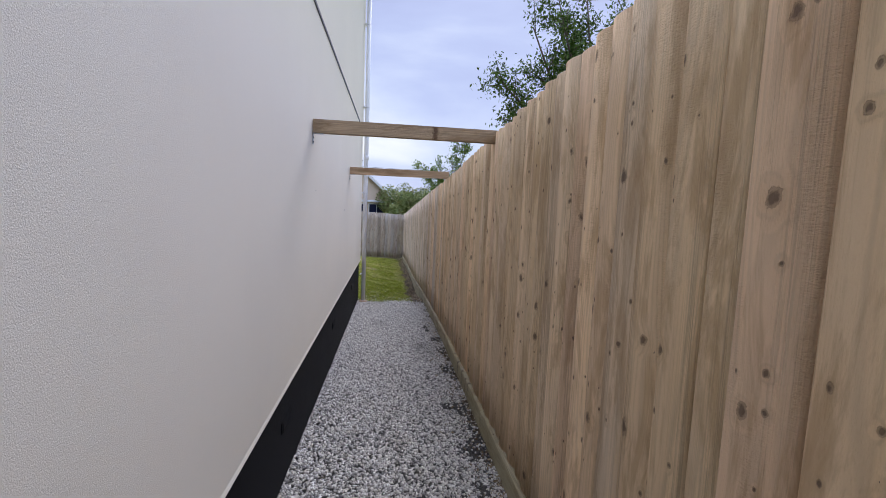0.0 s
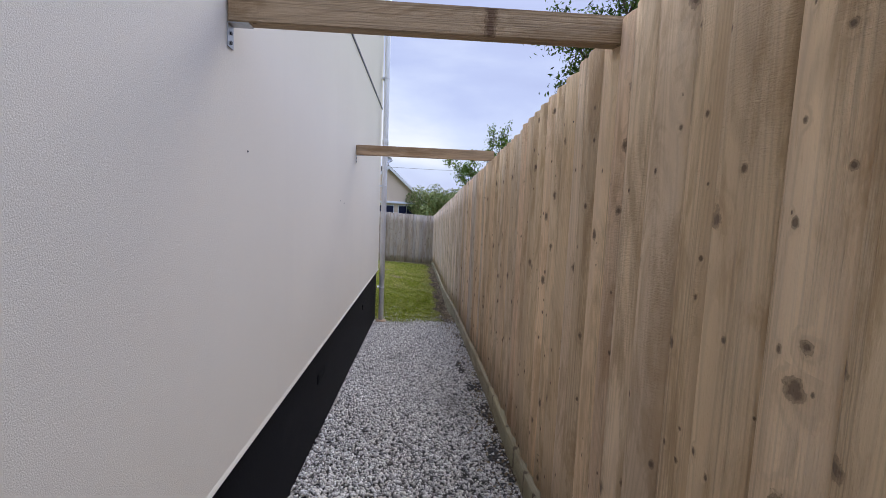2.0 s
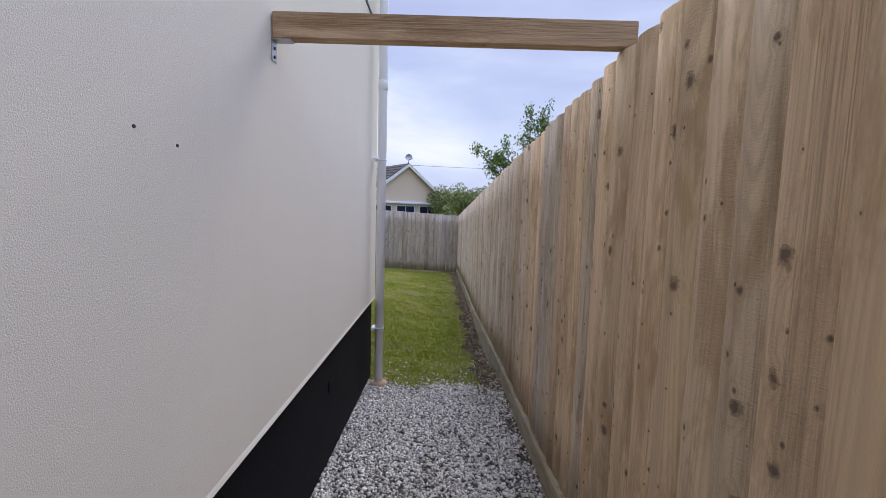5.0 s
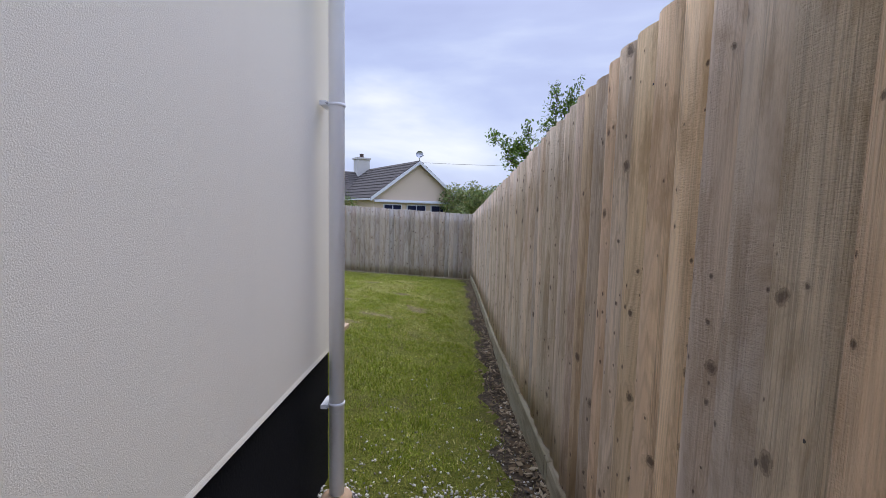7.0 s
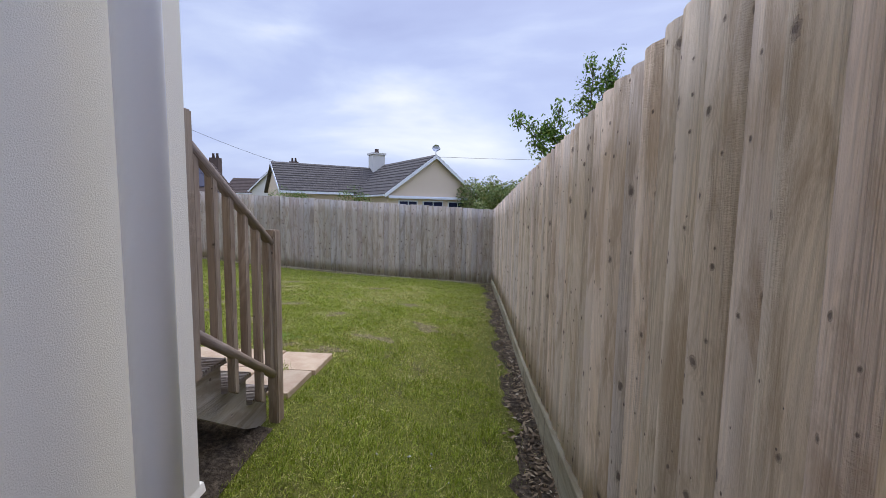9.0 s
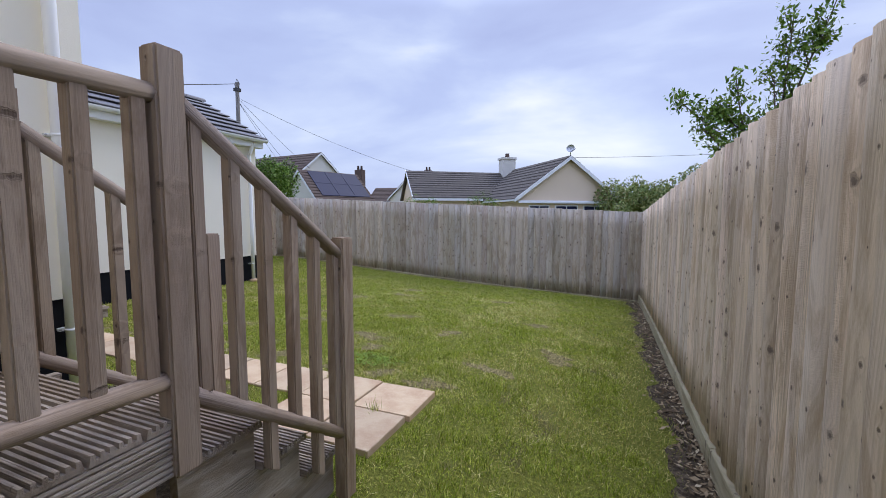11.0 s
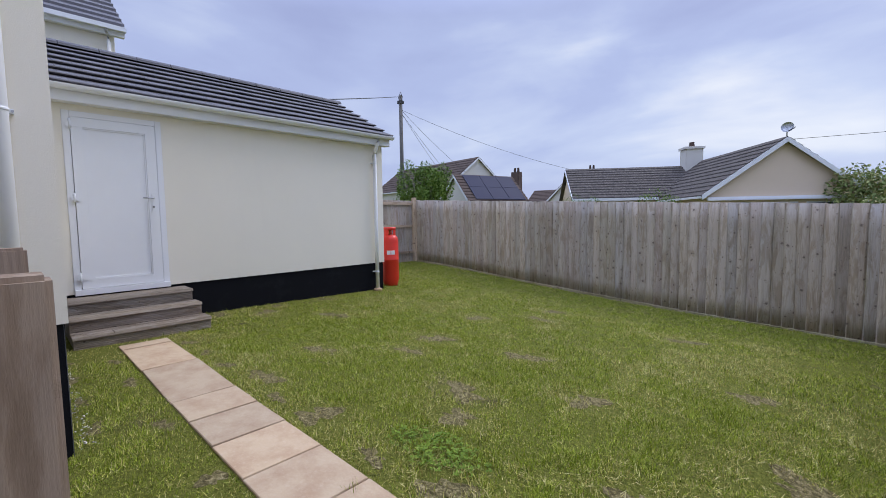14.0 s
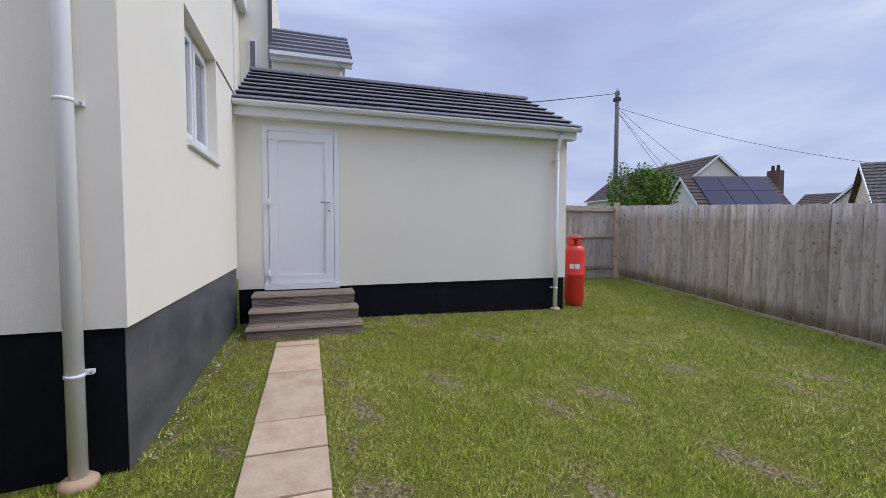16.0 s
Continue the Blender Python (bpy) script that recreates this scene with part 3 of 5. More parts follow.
wall("wall_outbuilding_plinth", (gx0, gx1 - 0.02, GAR_Y0, GAR_Y1 - 0.02, -0.8, GP - 0.001), BLACK, PL_LABEL)
bm = bmesh.new()
bm_prism(bm, [(-9.66, -0.8), (gx0 - 0.001, -0.8), (gx0 - 0.001, GE), (-8.24, 3.24), (-9.66, GE)], "y", GAR_Y1 - 0.25, GAR_Y1 - 0.001)
tagged(part("wall_outbuilding_gable", bm, CREAM), "cream rendered gable wall of the outbuilding", "wall", kind="structure")
wall("wall_outbuilding_back", (-9.66, -9.4, GAR_Y0, GAR_Y1 - 0.26, -0.8, GE), CREAM, RENDER_LABEL)

# roof: a boarded slope with rows of flat interlocking tiles
roof = tagged(thing("roof_outbuilding"), "dark grey tiled pitched roof of the outbuilding", "roof", kind="structure")
EX, EZ, RX, RZ = -6.50, 2.50, -8.24, 3.42
bm = bmesh.new()
bm_prism(bm, [(EX - 0.11, EZ - 0.035), (RX, RZ - 0.06), (2 * RX - EX + 0.06, EZ - 0.06), (2 * RX - EX + 0.06, EZ - 0.10), (RX, RZ - 0.10), (EX - 0.11, EZ - 0.07)], "y", GAR_Y0 + 0.003, GAR_Y1 + 0.08)
part("roof_boarding", bm, DARK, roof)
slope = math.hypot(RX - EX, RZ - EZ)
ang = math.atan2(RZ - EZ, EX - RX)
ROWS_N, COLS = 7, 16
gauge, tw = slope / ROWS_N, (GAR_Y1 + 0.1 - GAR_Y0) / COLS
bm = bmesh.new()
bm_prism(bm, [(-0.05, -0.004), (-0.05, 0.038), (-0.012, 0.040), (0.004, 0.060), (-0.008, 0.068), (-gauge - 0.05, 0.022), (-gauge - 0.05, 0.0)], "y", 0.0015, tw - 0.0015)
tile_mesh = mesh_of("tile", bm, TILE)
for r in range(ROWS_N):
    for c in range(COLS):
        ob = new("tile", tile_mesh)
        ob.parent = roof
        s = r * gauge
        ob.matrix_basis = Matrix.Translation((EX - s * math.cos(ang), GAR_Y0 + 0.004 + c * tw, EZ - 0.055 + s * math.sin(ang) + random.uniform(-0.002, 0.002))) @ Matrix.Rotation(ang, 4, "Y")
bm = bmesh.new()
bm_prism(bm, [(RX - 0.02, RZ - 0.04), (2 * RX - EX, EZ - 0.05), (2 * RX - EX, EZ - 0.02), (RX, RZ)], "y", GAR_Y0 + 0.003, GAR_Y1 + 0.1)
part("back_slope", bm, TILE, roof)
ridge_n = 11
rl = (GAR_Y1 + 0.1 - GAR_Y0) / ridge_n
for i in range(ridge_n):
    bm = bmesh.new()
    arc = [(RX + 0.13 * math.cos(a), RZ - 0.045 + 0.085 * math.sin(a)) for a in np.linspace(0, math.pi, 9)]
    bm_prism(bm, arc + [(RX, RZ - 0.02)], "y", GAR_Y0 + 0.004 + i * rl, GAR_Y0 + i * rl + rl - 0.006)
    part("ridge_tile", bm, TILE, roof)

fascia = box_part("trim_fascia", (GAR_X + 0.001, GAR_X + 0.14, GAR_Y0 + 0.004, GAR_Y1 + 0.08, GE - 0.05, EZ - 0.045), WHITE, None, "", 0.004)
tagged(fascia, "white plastic fascia under the outbuilding eaves", "fascia", kind="structure")


def gutter(name, y0, y1, x, z):
    g = tagged(thing(name, x, y0, z), "white plastic half-round gutter along the eaves", "gutter")
    bm = bmesh.new()
    outer = [(0.056 * math.cos(a), 0.056 * math.sin(a)) for a in np.linspace(math.pi, 2 * math.pi, 11)]
    inner = [(0.051 * math.cos(a), 0.051 * math.sin(a)) for a in np.linspace(2 * math.pi, math.pi, 11)]
    bm_prism(bm, outer + inner, "y", 0, y1 - y0)
    part("trough", bm, WHITE, g)
    for q in np.arange(0.45, y1 - y0, 0.95):
        bm = bmesh.new()
        bm_prism(bm, [(0.060 * math.cos(a), 0.060 * math.sin(a)) for a in np.linspace(math.pi, 2 * math.pi, 9)] + [(0.0575 * math.cos(a), 0.0575 * math.sin(a)) for a in np.linspace(2 * math.pi, math.pi, 9)], "y", q, q + 0.035)
        part("bracket", bm, WHITE, g)
    for q in (0.0, y1 - y0 - 0.004):
        bm = bmesh.new()
        bm_prism(bm, [(0.058 * math.cos(a), 0.058 * math.sin(a)) for a in np.linspace(math.pi, 2 * math.pi, 11)], "y", q - 0.002, q + 0.006)
        part("stop_end", bm, WHITE, g)
    return g


gutter("gutter", GAR_Y0 + 0.01, GAR_Y1 + 0.1, GAR_X + 0.20, EZ - 0.03)


def downpipe(x, y, z0, z1, clips, collar=True, swan=None, r=0.036, sockets=(), facing=(1, 0), label="white plastic round downpipe fixed to the rendered wall"):
    """A wall pipe with clips, sockets and a clay collar at its foot; facing is the way out of the wall."""
    g = tagged(thing("downpipe", x, y, z0), label, "downpipe")
    bm = bmesh.new()
    pts = [(0, 0, 0), (0, 0, (z1 - z0) * 0.5), (0, 0, z1 - z0)]
    if swan:
        fx, fz = swan
        pts += [(fx * 0.12, 0, z1 - z0 + 0.05), (fx * 0.85, 0, z1 - z0 + fz - 0.06), (fx, 0, z1 - z0 + fz)]
    bm_tube(bm, pts, r, 18)
    part("pipe", bm, PIPE, g)
    for z in sockets:
        bm = bmesh.new()
        bm_lathe(bm, [(r + 0.001, 0), (r + 0.006, 0.004), (r + 0.006, 0.075), (r + 0.001, 0.08)], (0, 0, z - z0), 18)
        part("socket", bm, PIPE, g)
    for z in clips:
        bm = bmesh.new()
        bm_lathe(bm, [(r + 0.001, 0.006), (r + 0.004, 0.008), (r + 0.004, 0.020), (r + 0.001, 0.022)], (0, 0, z - z0), 18)
        fx, fy = facing
        a, b = -0.066, -r + 0.004
        if fx:
            bm_box(bm, a, b, -0.055, 0.055, z - z0 + 0.004, z - z0 + 0.024)
        else:
            bm_box(bm, -0.055, 0.055, a, b, z - z0 + 0.004, z - z0 + 0.024)
        clip = part("pipe_clip", bm, WHITE, g)
        for s in (-1, 1):
            bm = bmesh.new()
            bm_tube(bm, [(-0.04, s * 0.05, z - z0 + 0.014), (-0.026, s * 0.05, z - z0 + 0.014)], 0.006, 8)
            part("screw", bm, STEEL, clip)
    if collar:
        bm = bmesh.new()
        bm_lathe(bm, [(0.045, 0), (0.075, 0.0), (0.078, 0.035), (0.06, 0.05), (r + 0.002, 0.055)], (0, 0, 0), 20)
        part("collar", bm, CLAY, g, "buff clay gully collar")
    return g


PIPE_Y = 7.79
downpipe(SIDE_X + 0.080, PIPE_Y, float(ground_z(SIDE_X, PIPE_Y)) - 0.01, H - 0.1, (0.12, 1.6, 3.1, 4.5), sockets=(2.2,), r=0.038)
downpipe(BACK2_X + 0.062, 9.58, float(ground_z(BACK2_X, 9.58)) - 0.005, H - 0.1, (0.26, 1.505, 3.1, 4.5), r=0.037)
downpipe(GAR_X + 0.065, 14.26, float(ground_z(GAR_X, 14.26)) - 0.005, 2.14, (0.02, 1.98), swan=(0.135, 0.27), r=0.034)

# ---- outbuilding door ----
door = tagged(thing("door_1", GAR_X - 0.06, DY0, DZ0), "closed white plastic panel door of the outbuilding", "door", kind="structure")
dw, dh = DY1 - DY0, DZ1 - DZ0
for nm, d in (("door_frame", (0, 0.07, 0.001, 0.065, 0, dh - 0.001)), ("door_frame", (0, 0.07, dw - 0.065, dw - 0.001, 0, dh - 0.001)), ("door_frame", (0, 0.07, 0.066, dw - 0.066, dh - 0.066, dh - 0.002)), ("threshold", (0.0, 0.11, 0.002, dw - 0.002, -0.02, 0.045))):
    box_part(nm, d, WHITE, door, "", 0.004)
bm = bmesh.new()
a0, a1, b0, b1, s = 0.07, dw - 0.07, 0.05, dh - 0.07, 0.105
for d in ((0.005, 0.078, a0, a0 + s, b0, b1), (0.005, 0.078, a1 - s, a1, b0, b1), (0.005, 0.078, a0 + s, a1 - s, b0, b0 + s), (0.005, 0.078, a0 + s, a1 - s, b1 - s, b1)):
    bm_box(bm, *d)
leaf = part("leaf", bm, WHITE, door)
bm = bmesh.new()
bm_box(bm, 0.01, 0.058, a0 + s + 0.001, a1 - s - 0.001, b0 + s + 0.001, b1 - s - 0.001)
soften(bm, 0.004)
part("panel", bm, WHITE, leaf)
bm = bmesh.new()
q0, q1, r0, r1 = a0 + s, a1 - s, b0 + s, b1 - s
for d in ((0.058, 0.070, q0 + 0.001, q0 + 0.016, r0, r1), (0.058, 0.070, q1 - 0.016, q1 - 0.001, r0, r1), (0.058, 0.070, q0 + 0.016, q1 - 0.016, r0 + 0.001, r0 + 0.016), (0.058, 0.070, q0 + 0.016, q1 - 0.016, r1 - 0.016, r1 - 0.001)):
    bm_box(bm, *d)
part("glazing_bead", bm, WHITE, leaf)
for z in (0.18, 1.08, 1.9):
    bm = bmesh.new()
    bm_tube(bm, [(0.088, 0.062, z - 0.055), (0.088, 0.062, z + 0.055)], 0.011, 10)
    bm_box(bm, 0.076, 0.09, 0.03, 0.125, z - 0.03, z + 0.03)
    part("hinge", bm, WHITE, door)
bm = bmesh.new()
bm_box(bm, 0.078, 0.088, dw - 0.145, dw - 0.115, 0.93, 1.16)
soften(bm, 0.004)
plate = part("handle_plate", bm, WHITE, door)
bm = bmesh.new()
bm_tube(bm, [(0.085, dw - 0.13, 1.1), (0.125, dw - 0.13, 1.1), (0.13, dw - 0.15, 1.1), (0.13, dw - 0.24, 1.1)], 0.009, 10)
part("lever", bm, STEEL, plate, "silver lever handle")
bm = bmesh.new()
bm_tube(bm, [(0.086, dw - 0.13, 0.99), (0.093, dw - 0.13, 0.99)], 0.011, 12)
part("lock_cylinder", bm, DARK, plate)

# ---- window of the rear wing ----
win = tagged(thing("window_1", WX0, BACK2_Y - 0.16, WZ0), "white plastic casement window in a deep reveal", "window", kind="structure")
ww, wh = WX1 - WX0, WZ1 - WZ0
box_part("window_room", (0.01, ww - 0.01, -0.5, -0.13, 0.01, wh - 0.01), ROOM, win, "dark room behind the glass")
for d in ((0.001, 0.06, 0, 0.07, 0.03, wh - 0.001), (ww - 0.06, ww - 0.001, 0, 0.07, 0.03, wh - 0.001), (0.061, ww - 0.061, 0, 0.07, wh - 0.06, wh - 0.002), (0.061, ww - 0.061, 0, 0.07, 0.03, 0.09), (ww * 0.5 - 0.03, ww * 0.5 + 0.03, 0, 0.07, 0.091, wh - 0.061)):
    box_part("window_frame", d, WHITE, win, "", 0.004)
for x0, x1 in ((0.062, ww * 0.5 - 0.031), (ww * 0.5 + 0.031, ww - 0.062)):
    for d in ((x0, x0 + 0.05, 0.03, 0.085, 0.092, wh - 0.062), (x1 - 0.05, x1, 0.03, 0.085, 0.092, wh - 0.062), (x0 + 0.051, x1 - 0.051, 0.03, 0.085, 0.092, 0.142), (x0 + 0.051, x1 - 0.051, 0.03, 0.085, wh - 0.112, wh - 0.062)):
        box_part("casement", d, WHITE, win, "", 0.004)
    pane = box_part("pane", (x0 + 0.045, x1 - 0.045, 0.05, 0.056, 0.135, wh - 0.105), GLASS, win, "clear glass pane")
    box_part("curtain", (x0 + 0.03, x1 - 0.03, -0.1, -0.095, 0.1, wh - 0.07), CURTAIN, win, "grey net curtain")
box_part("window_sill", (-0.002, ww + 0.002, 0.0, 0.19, -0.02, 0.028), WHITE, win, "white plastic sill", 0.004)

# ---- outbuilding steps ----
def ribbed_outline(width, thick, ribs, depth=0.014):
    """The end outline of a deck board: flat below, ribbed above."""
    pts = [(0, 0), (width, 0)]
    for i in range(ribs):
        a = width - (i + 0.27) * width / ribs
        b = width - (i + 0.73) * width / ribs
        pts += [(a, thick), (b, thick)]
        if i < ribs - 1:
            pts += [(b - 0.04 * width / ribs, thick - depth), (b - 0.50 * width / ribs, thick - depth)]
    return pts


ds = tagged(thing("door_steps", GAR_X, 9.955, float(ground_z(-6.2, 10.4)) - 0.01), "three weathered grey ribbed timber steps below the door", "steps")
top = 0.155 - (float(ground_z(-6.2, 10.4)) - 0.01)
rise = top / 3
SW = 1.2
for i in range(3):
    zt = top - i * rise
    x0, x1 = (0.0, 0.36) if i == 0 else (0.36 + (i - 1) * 0.26, 0.36 + i * 0.26)
    wid = SW + i * 0.02
    for k in range(2 if i else 3):
        n = 2 if i else 3
        bm = bmesh.new()
        bm_prism(bm, [(x0 + k * (x1 - x0) / n + 0.003 + u, zt - 0.028 + v) for u, v in ribbed_outline((x1 - x0) / n - 0.004 + (0.025 if k == n - 1 else 0), 0.028, 6)], "y", 0.0, wid)
        part("tread_board", bm, DECK_Y, ds)
    bm = bmesh.new()
    za, zb = (0.0 if i == 2 else zt - rise), zt - 0.029
    face = [(x1 - 0.03, zb), (x1 - 0.03, za), (x1 - 0.004, za)]
    for q in range(6):
        c0, c1 = za + (zb - za) * (q + 0.16) / 6, za + (zb - za) * (q + 0.84) / 6
        face += [(x1 - 0.004, c0), (x1 + 0.003, c0 + 0.001), (x1 + 0.003, c1 - 0.001), (x1 - 0.004, c1)]
    bm_prism(bm, face + [(x1 - 0.004, zb)], "y", 0.005, wid - 0.005)
    part("riser", bm, DECK_Y, ds)
for yy in (0.01, SW - 0.03):
    bm = bmesh.new()
    bm_prism(bm, [(0.002, 0), (0.84, 0), (0.84, top - 2 * rise - 0.03), (0.585, top - 2 * rise - 0.03), (0.585, top - rise - 0.03), (0.325, top - rise - 0.03), (0.325, top - 0.03), (0.002, top - 0.03)], "y", yy, yy + 0.02)
    part("side_board", bm, DECK_Y, ds)

# ---- timber deck and stair at the rear door ----
DX1, DX0, DY_END, DZ = -1.136, -1.967, 8.785, 0.465
deck = tagged(thing("timber_deck", 0, 0, 0), "weathered brown timber deck landing with ribbed boards", "deck")
n = 6
bw = (DY_END + 0.02 - CORNER_Y - 0.01) / n
bm = bmesh.new()
bm_prism(bm, ribbed_outline(bw - 0.008, 0.028, 6), "x", DX0 - 0.06, DX1 + 0.02)
db_mesh = mesh_of("deck_board", bm, DECK_X)
for i in range(n):
    ob = part("deck_board", db_mesh, None, deck)
    ob.location = (0, CORNER_Y + 0.01 + i * bw, DZ - 0.028)


def ribbed_fascia(name, x, y0, y1, z0, z1, parent):
    bm = bmesh.new()
    k = 8
    face = [(x - 0.026, z1), (x - 0.026, z0), (x, z0)]
    for i in range(k):
        a = z0 + (z1 - z0) * (i + 0.16) / k
        b = z0 + (z1 - z0) * (i + 0.84) / k
        face += [(x, a), (x + 0.006, a + 0.001), (x + 0.006, b - 0.001), (x, b)]
    bm_prism(bm, face + [(x, z1)], "y", y0, y1)
    return part(name, bm, DECK_Y, parent)


ribbed_fascia("fascia_board", DX1 + 0.012, CORNER_Y + 0.01, DY_END - 0.0, DZ - 0.17, DZ - 0.03, deck)
box_part("joist", (DX0, DX1 - 0.016, DY_END - 0.05, DY_END - 0.005, DZ - 0.18, DZ - 0.03), DECK_X, deck)
box_part("joist", (DX0, DX1 - 0.016, CORNER_Y + 0.02, CORNER_Y + 0.065, DZ - 0.18, DZ - 0.03), DECK_X, deck)
gz = float(ground_z(DX1, 8.8))
for x in (DX1 - 0.12, DX0 + 0.06):
    for y in (DY_END - 0.15,):
        box_part("support_post", (x, x + 0.09, y, y + 0.09, gz - 0.05, DZ - 0.181 if y < 8.5 else DZ - 0.031), DECK_POST, deck, "", 0.004)


def newel(x, y, z0, z1, parent, sx=0.066, sy=0.082):
    bm = bmesh.new()
    bm_box(bm, -sx / 2, sx / 2, -sy / 2, sy / 2, 0, z1 - z0)
    soften(bm, 0.007)
    ob = part("newel_post", bm, DECK_POST, parent)
    ob.location = (x, y, z0)
    return ob


def baluster(x, y, z0, z1, parent, rake=0.0):
    """A square spindle with chamfered edges, its ends cut to the slope of the rails."""
    s = 0.041
    bm = bmesh.new()
    vs = bm_box(bm, -s / 2, s / 2, -s / 2, s / 2, 0, z1 - z0)
    for v in vs:
        v.co.z += v.co.y * rake
    soften(bm, 0.004)
    ob = part("baluster", bm, DECK_POST, parent)
    ob.location = (x, y, z0)
    return ob


def rail(name, a, b, parent, r=0.0265):
    bm = bmesh.new()
    d = Vector(b) - Vector(a)
    bm_tube(bm, [(0, 0, 0), (0, d.length, 0)], r, 20)
    ob = part(name, bm, DECK_RAIL, parent)
    ob.matrix_basis = Matrix.Translation(a) @ d.to_track_quat("Y", "Z").to_matrix().to_4x4()
    return ob


NY = 8.783        # upper newels
BY = 9.566        # lower newels
TOP0, TOP1 = 1.335, 0.852
LOW0, LOW1 = 0.50, 0.03


def deck_rail(x):
    """The level balustrade beside the landing, from the upper newel back to the house wall."""
    g = tagged(thing("deck_balustrade", 0, 0, 0), "weathered timber balustrade with square spindles on the deck", "balustrade", group="deck balustrades")
    newel(x, NY, DZ - 0.175, 1.47, g)
    rail("handrail", (x, NY - 0.036, 1.345), (x, CORNER_Y + 0.02, 1.335), g)
    rail("bottom_rail", (x, NY - 0.036, 0.57), (x, CORNER_Y + 0.02, 0.59), g)
    for i in range(6):
        baluster(x - 0.006, 8.706 - i * 0.128, 0.57, 1.34, g)
    return g


def stair_rail(x):
    g = tagged(thing("stair_balustrade", 0, 0, 0), "weathered timber stair balustrade with a round sloping handrail", "balustrade", group="stair balustrades")
    newel(x, BY, float(ground_z(x, BY)) - 0.03 if x > -1.5 else -0.05, 0.925, g)
    ya, yb = NY + 0.038, BY - 0.038
    k, kl = (TOP1 - TOP0) / (yb - ya), (LOW1 - LOW0) / (yb - ya)
    rail("handrail", (x, ya, TOP0), (x, yb, TOP1), g)
    rail("bottom_rail", (x, ya, LOW0), (x, yb, LOW1), g)
    for i, y in enumerate((8.862, 8.993, 9.122, 9.252, 9.380, 9.504)):
        # the third and the fifth run on down past the rail and are fixed to the treads
        foot = LOW0 + kl * (y - ya) - (0.21 if i in (2, 4) else 0.0)
        baluster(x - 0.006, y, foot, TOP0 + k * (y - ya), g, (k + kl) / 2)
    return g


deck_rail(DX1)
deck_rail(DX0)
stair_rail(DX1)
stair_rail(DX0)
stair = tagged(thing("timber_stair", 0, 0, 0), "weathered timber stair with three ribbed treads", "stairs")
TREADS = ((8.86, 9.115, 0.285), (9.10, 9.345, 0.12), (9.335, 9.56, -0.052))
for a, b, z in TREADS:
    for k in range(2):
        bm = bmesh.new()
        w2 = (b - a) / 2
        bm_prism(bm, [(a + k * w2 + u, z - 0.028 + v) for u, v in ribbed_outline(w2 - 0.007, 0.028, 6)], "x", DX0 - 0.03, DX1 - 0.03)
        part("tread_board", bm, DECK_X, stair)
for x in (DX0 + 0.05, DX1 - 0.09):
    bm = bmesh.new()
    bm_prism(bm, [(8.80, 0.44), (8.80, 0.13), (9.30, -0.21), (9.50, -0.30), (9.545, -0.30), (9.545, -0.081), (9.32, -0.081), (9.32, 0.091), (9.09, 0.091), (9.09, 0.256), (8.86, 0.256), (8.86, 0.44)], "x", x, x + 0.035)
    part("stringer", bm, DECK_Y, stair)

# ---- paving slabs ----
def slab(x0, x1, y0, y1):
    cx, cy = (x0 + x1) / 2, (y0 + y1) / 2
    bm = bmesh.new()
    a, b = (x1 - x0) / 2 - 0.004, (y1 - y0) / 2 - 0.004
    bm_box(bm, -a, a, -b, b, -0.04, 0.006)
    soften(bm, 0.003)
    ob = tagged(part("paving_slab", bm, SLAB), "buff riven paving slab laid in the lawn", "paving slab", group="garden path slabs")
    ob.matrix_basis = pose(cx, cy, float(ground_z(cx, cy)) + 0.012, random.uniform(-0.5, 0.5), random.uniform(-0.5, 0.5), random.uniform(-0.5, 0.5))
    return ob


JOINTS = (-1.16, -1.595, -2.03, -2.465, -2.89, -3.30, -3.70, -4.60, -5.43, -5.62)
for b_, a_ in zip(JOINTS, JOINTS[1:]):
    slab(a_, b_, 10.275, 10.70)
for i in range(2):
    slab(-1.18 - (i + 1) * 0.43, -1.18 - i * 0.43, 9.83, 10.265)

# ---- gas cylinder ----
gz = float(ground_z(-6.95, 14.82))
gas = tagged(thing("gas_cylinder", -6.95, 14.82, gz), "tall red steel gas cylinder standing on the lawn", "gas cylinder")
bm = bmesh.new()
bm_lathe(bm, [(0.12, 0.0), (0.140, 0.0), (0.140, 0.05), (0.150, 0.07), (0.165, 0.12), (0.165, 0.50), (0.168, 0.505), (0.168, 0.53), (0.165, 0.535), (0.165, 0.88), (0.155, 0.94), (0.125, 0.985), (0.09, 1.005), (0.03, 1.01)], (0, 0, 0), 36)
part("body", bm, RED, gas)
bm = bmesh.new()
for s in range(3):
    a0 = s * 2.094
    arc = np.linspace(a0, a0 + 1.25, 7)
    bm_prism(bm, [(0.115 * math.cos(a), 0.115 * math.sin(a)) for a in arc] + [(0.108 * math.cos(a), 0.108 * math.sin(a)) for a in arc[::-1]], "z", 0.98, 1.15)
bm_lathe(bm, [(0.107, 1.10), (0.118, 1.10), (0.120, 1.15), (0.107, 1.15)], (0, 0, 0), 24)
part("shroud", bm, RED, gas)
bm = bmesh.new()
bm_lathe(bm, [(0.02, 1.0), (0.024, 1.06), (0.016, 1.09)], (0, 0, 0), 12)
part("valve", bm, BRASS, gas, "brass valve")
bm = bmesh.new()
for a0, a1 in ((-1.05, -0.62), (-0.55, -0.1)):
    arc = np.linspace(a0, a1, 6)
    bm_prism(bm, [(0.1685 * math.cos(a), 0.1685 * math.sin(a)) for a in arc] + [(0.164 * math.cos(a), 0.164 * math.sin(a)) for a in arc[::-1]], "z", 0.62, 0.70)
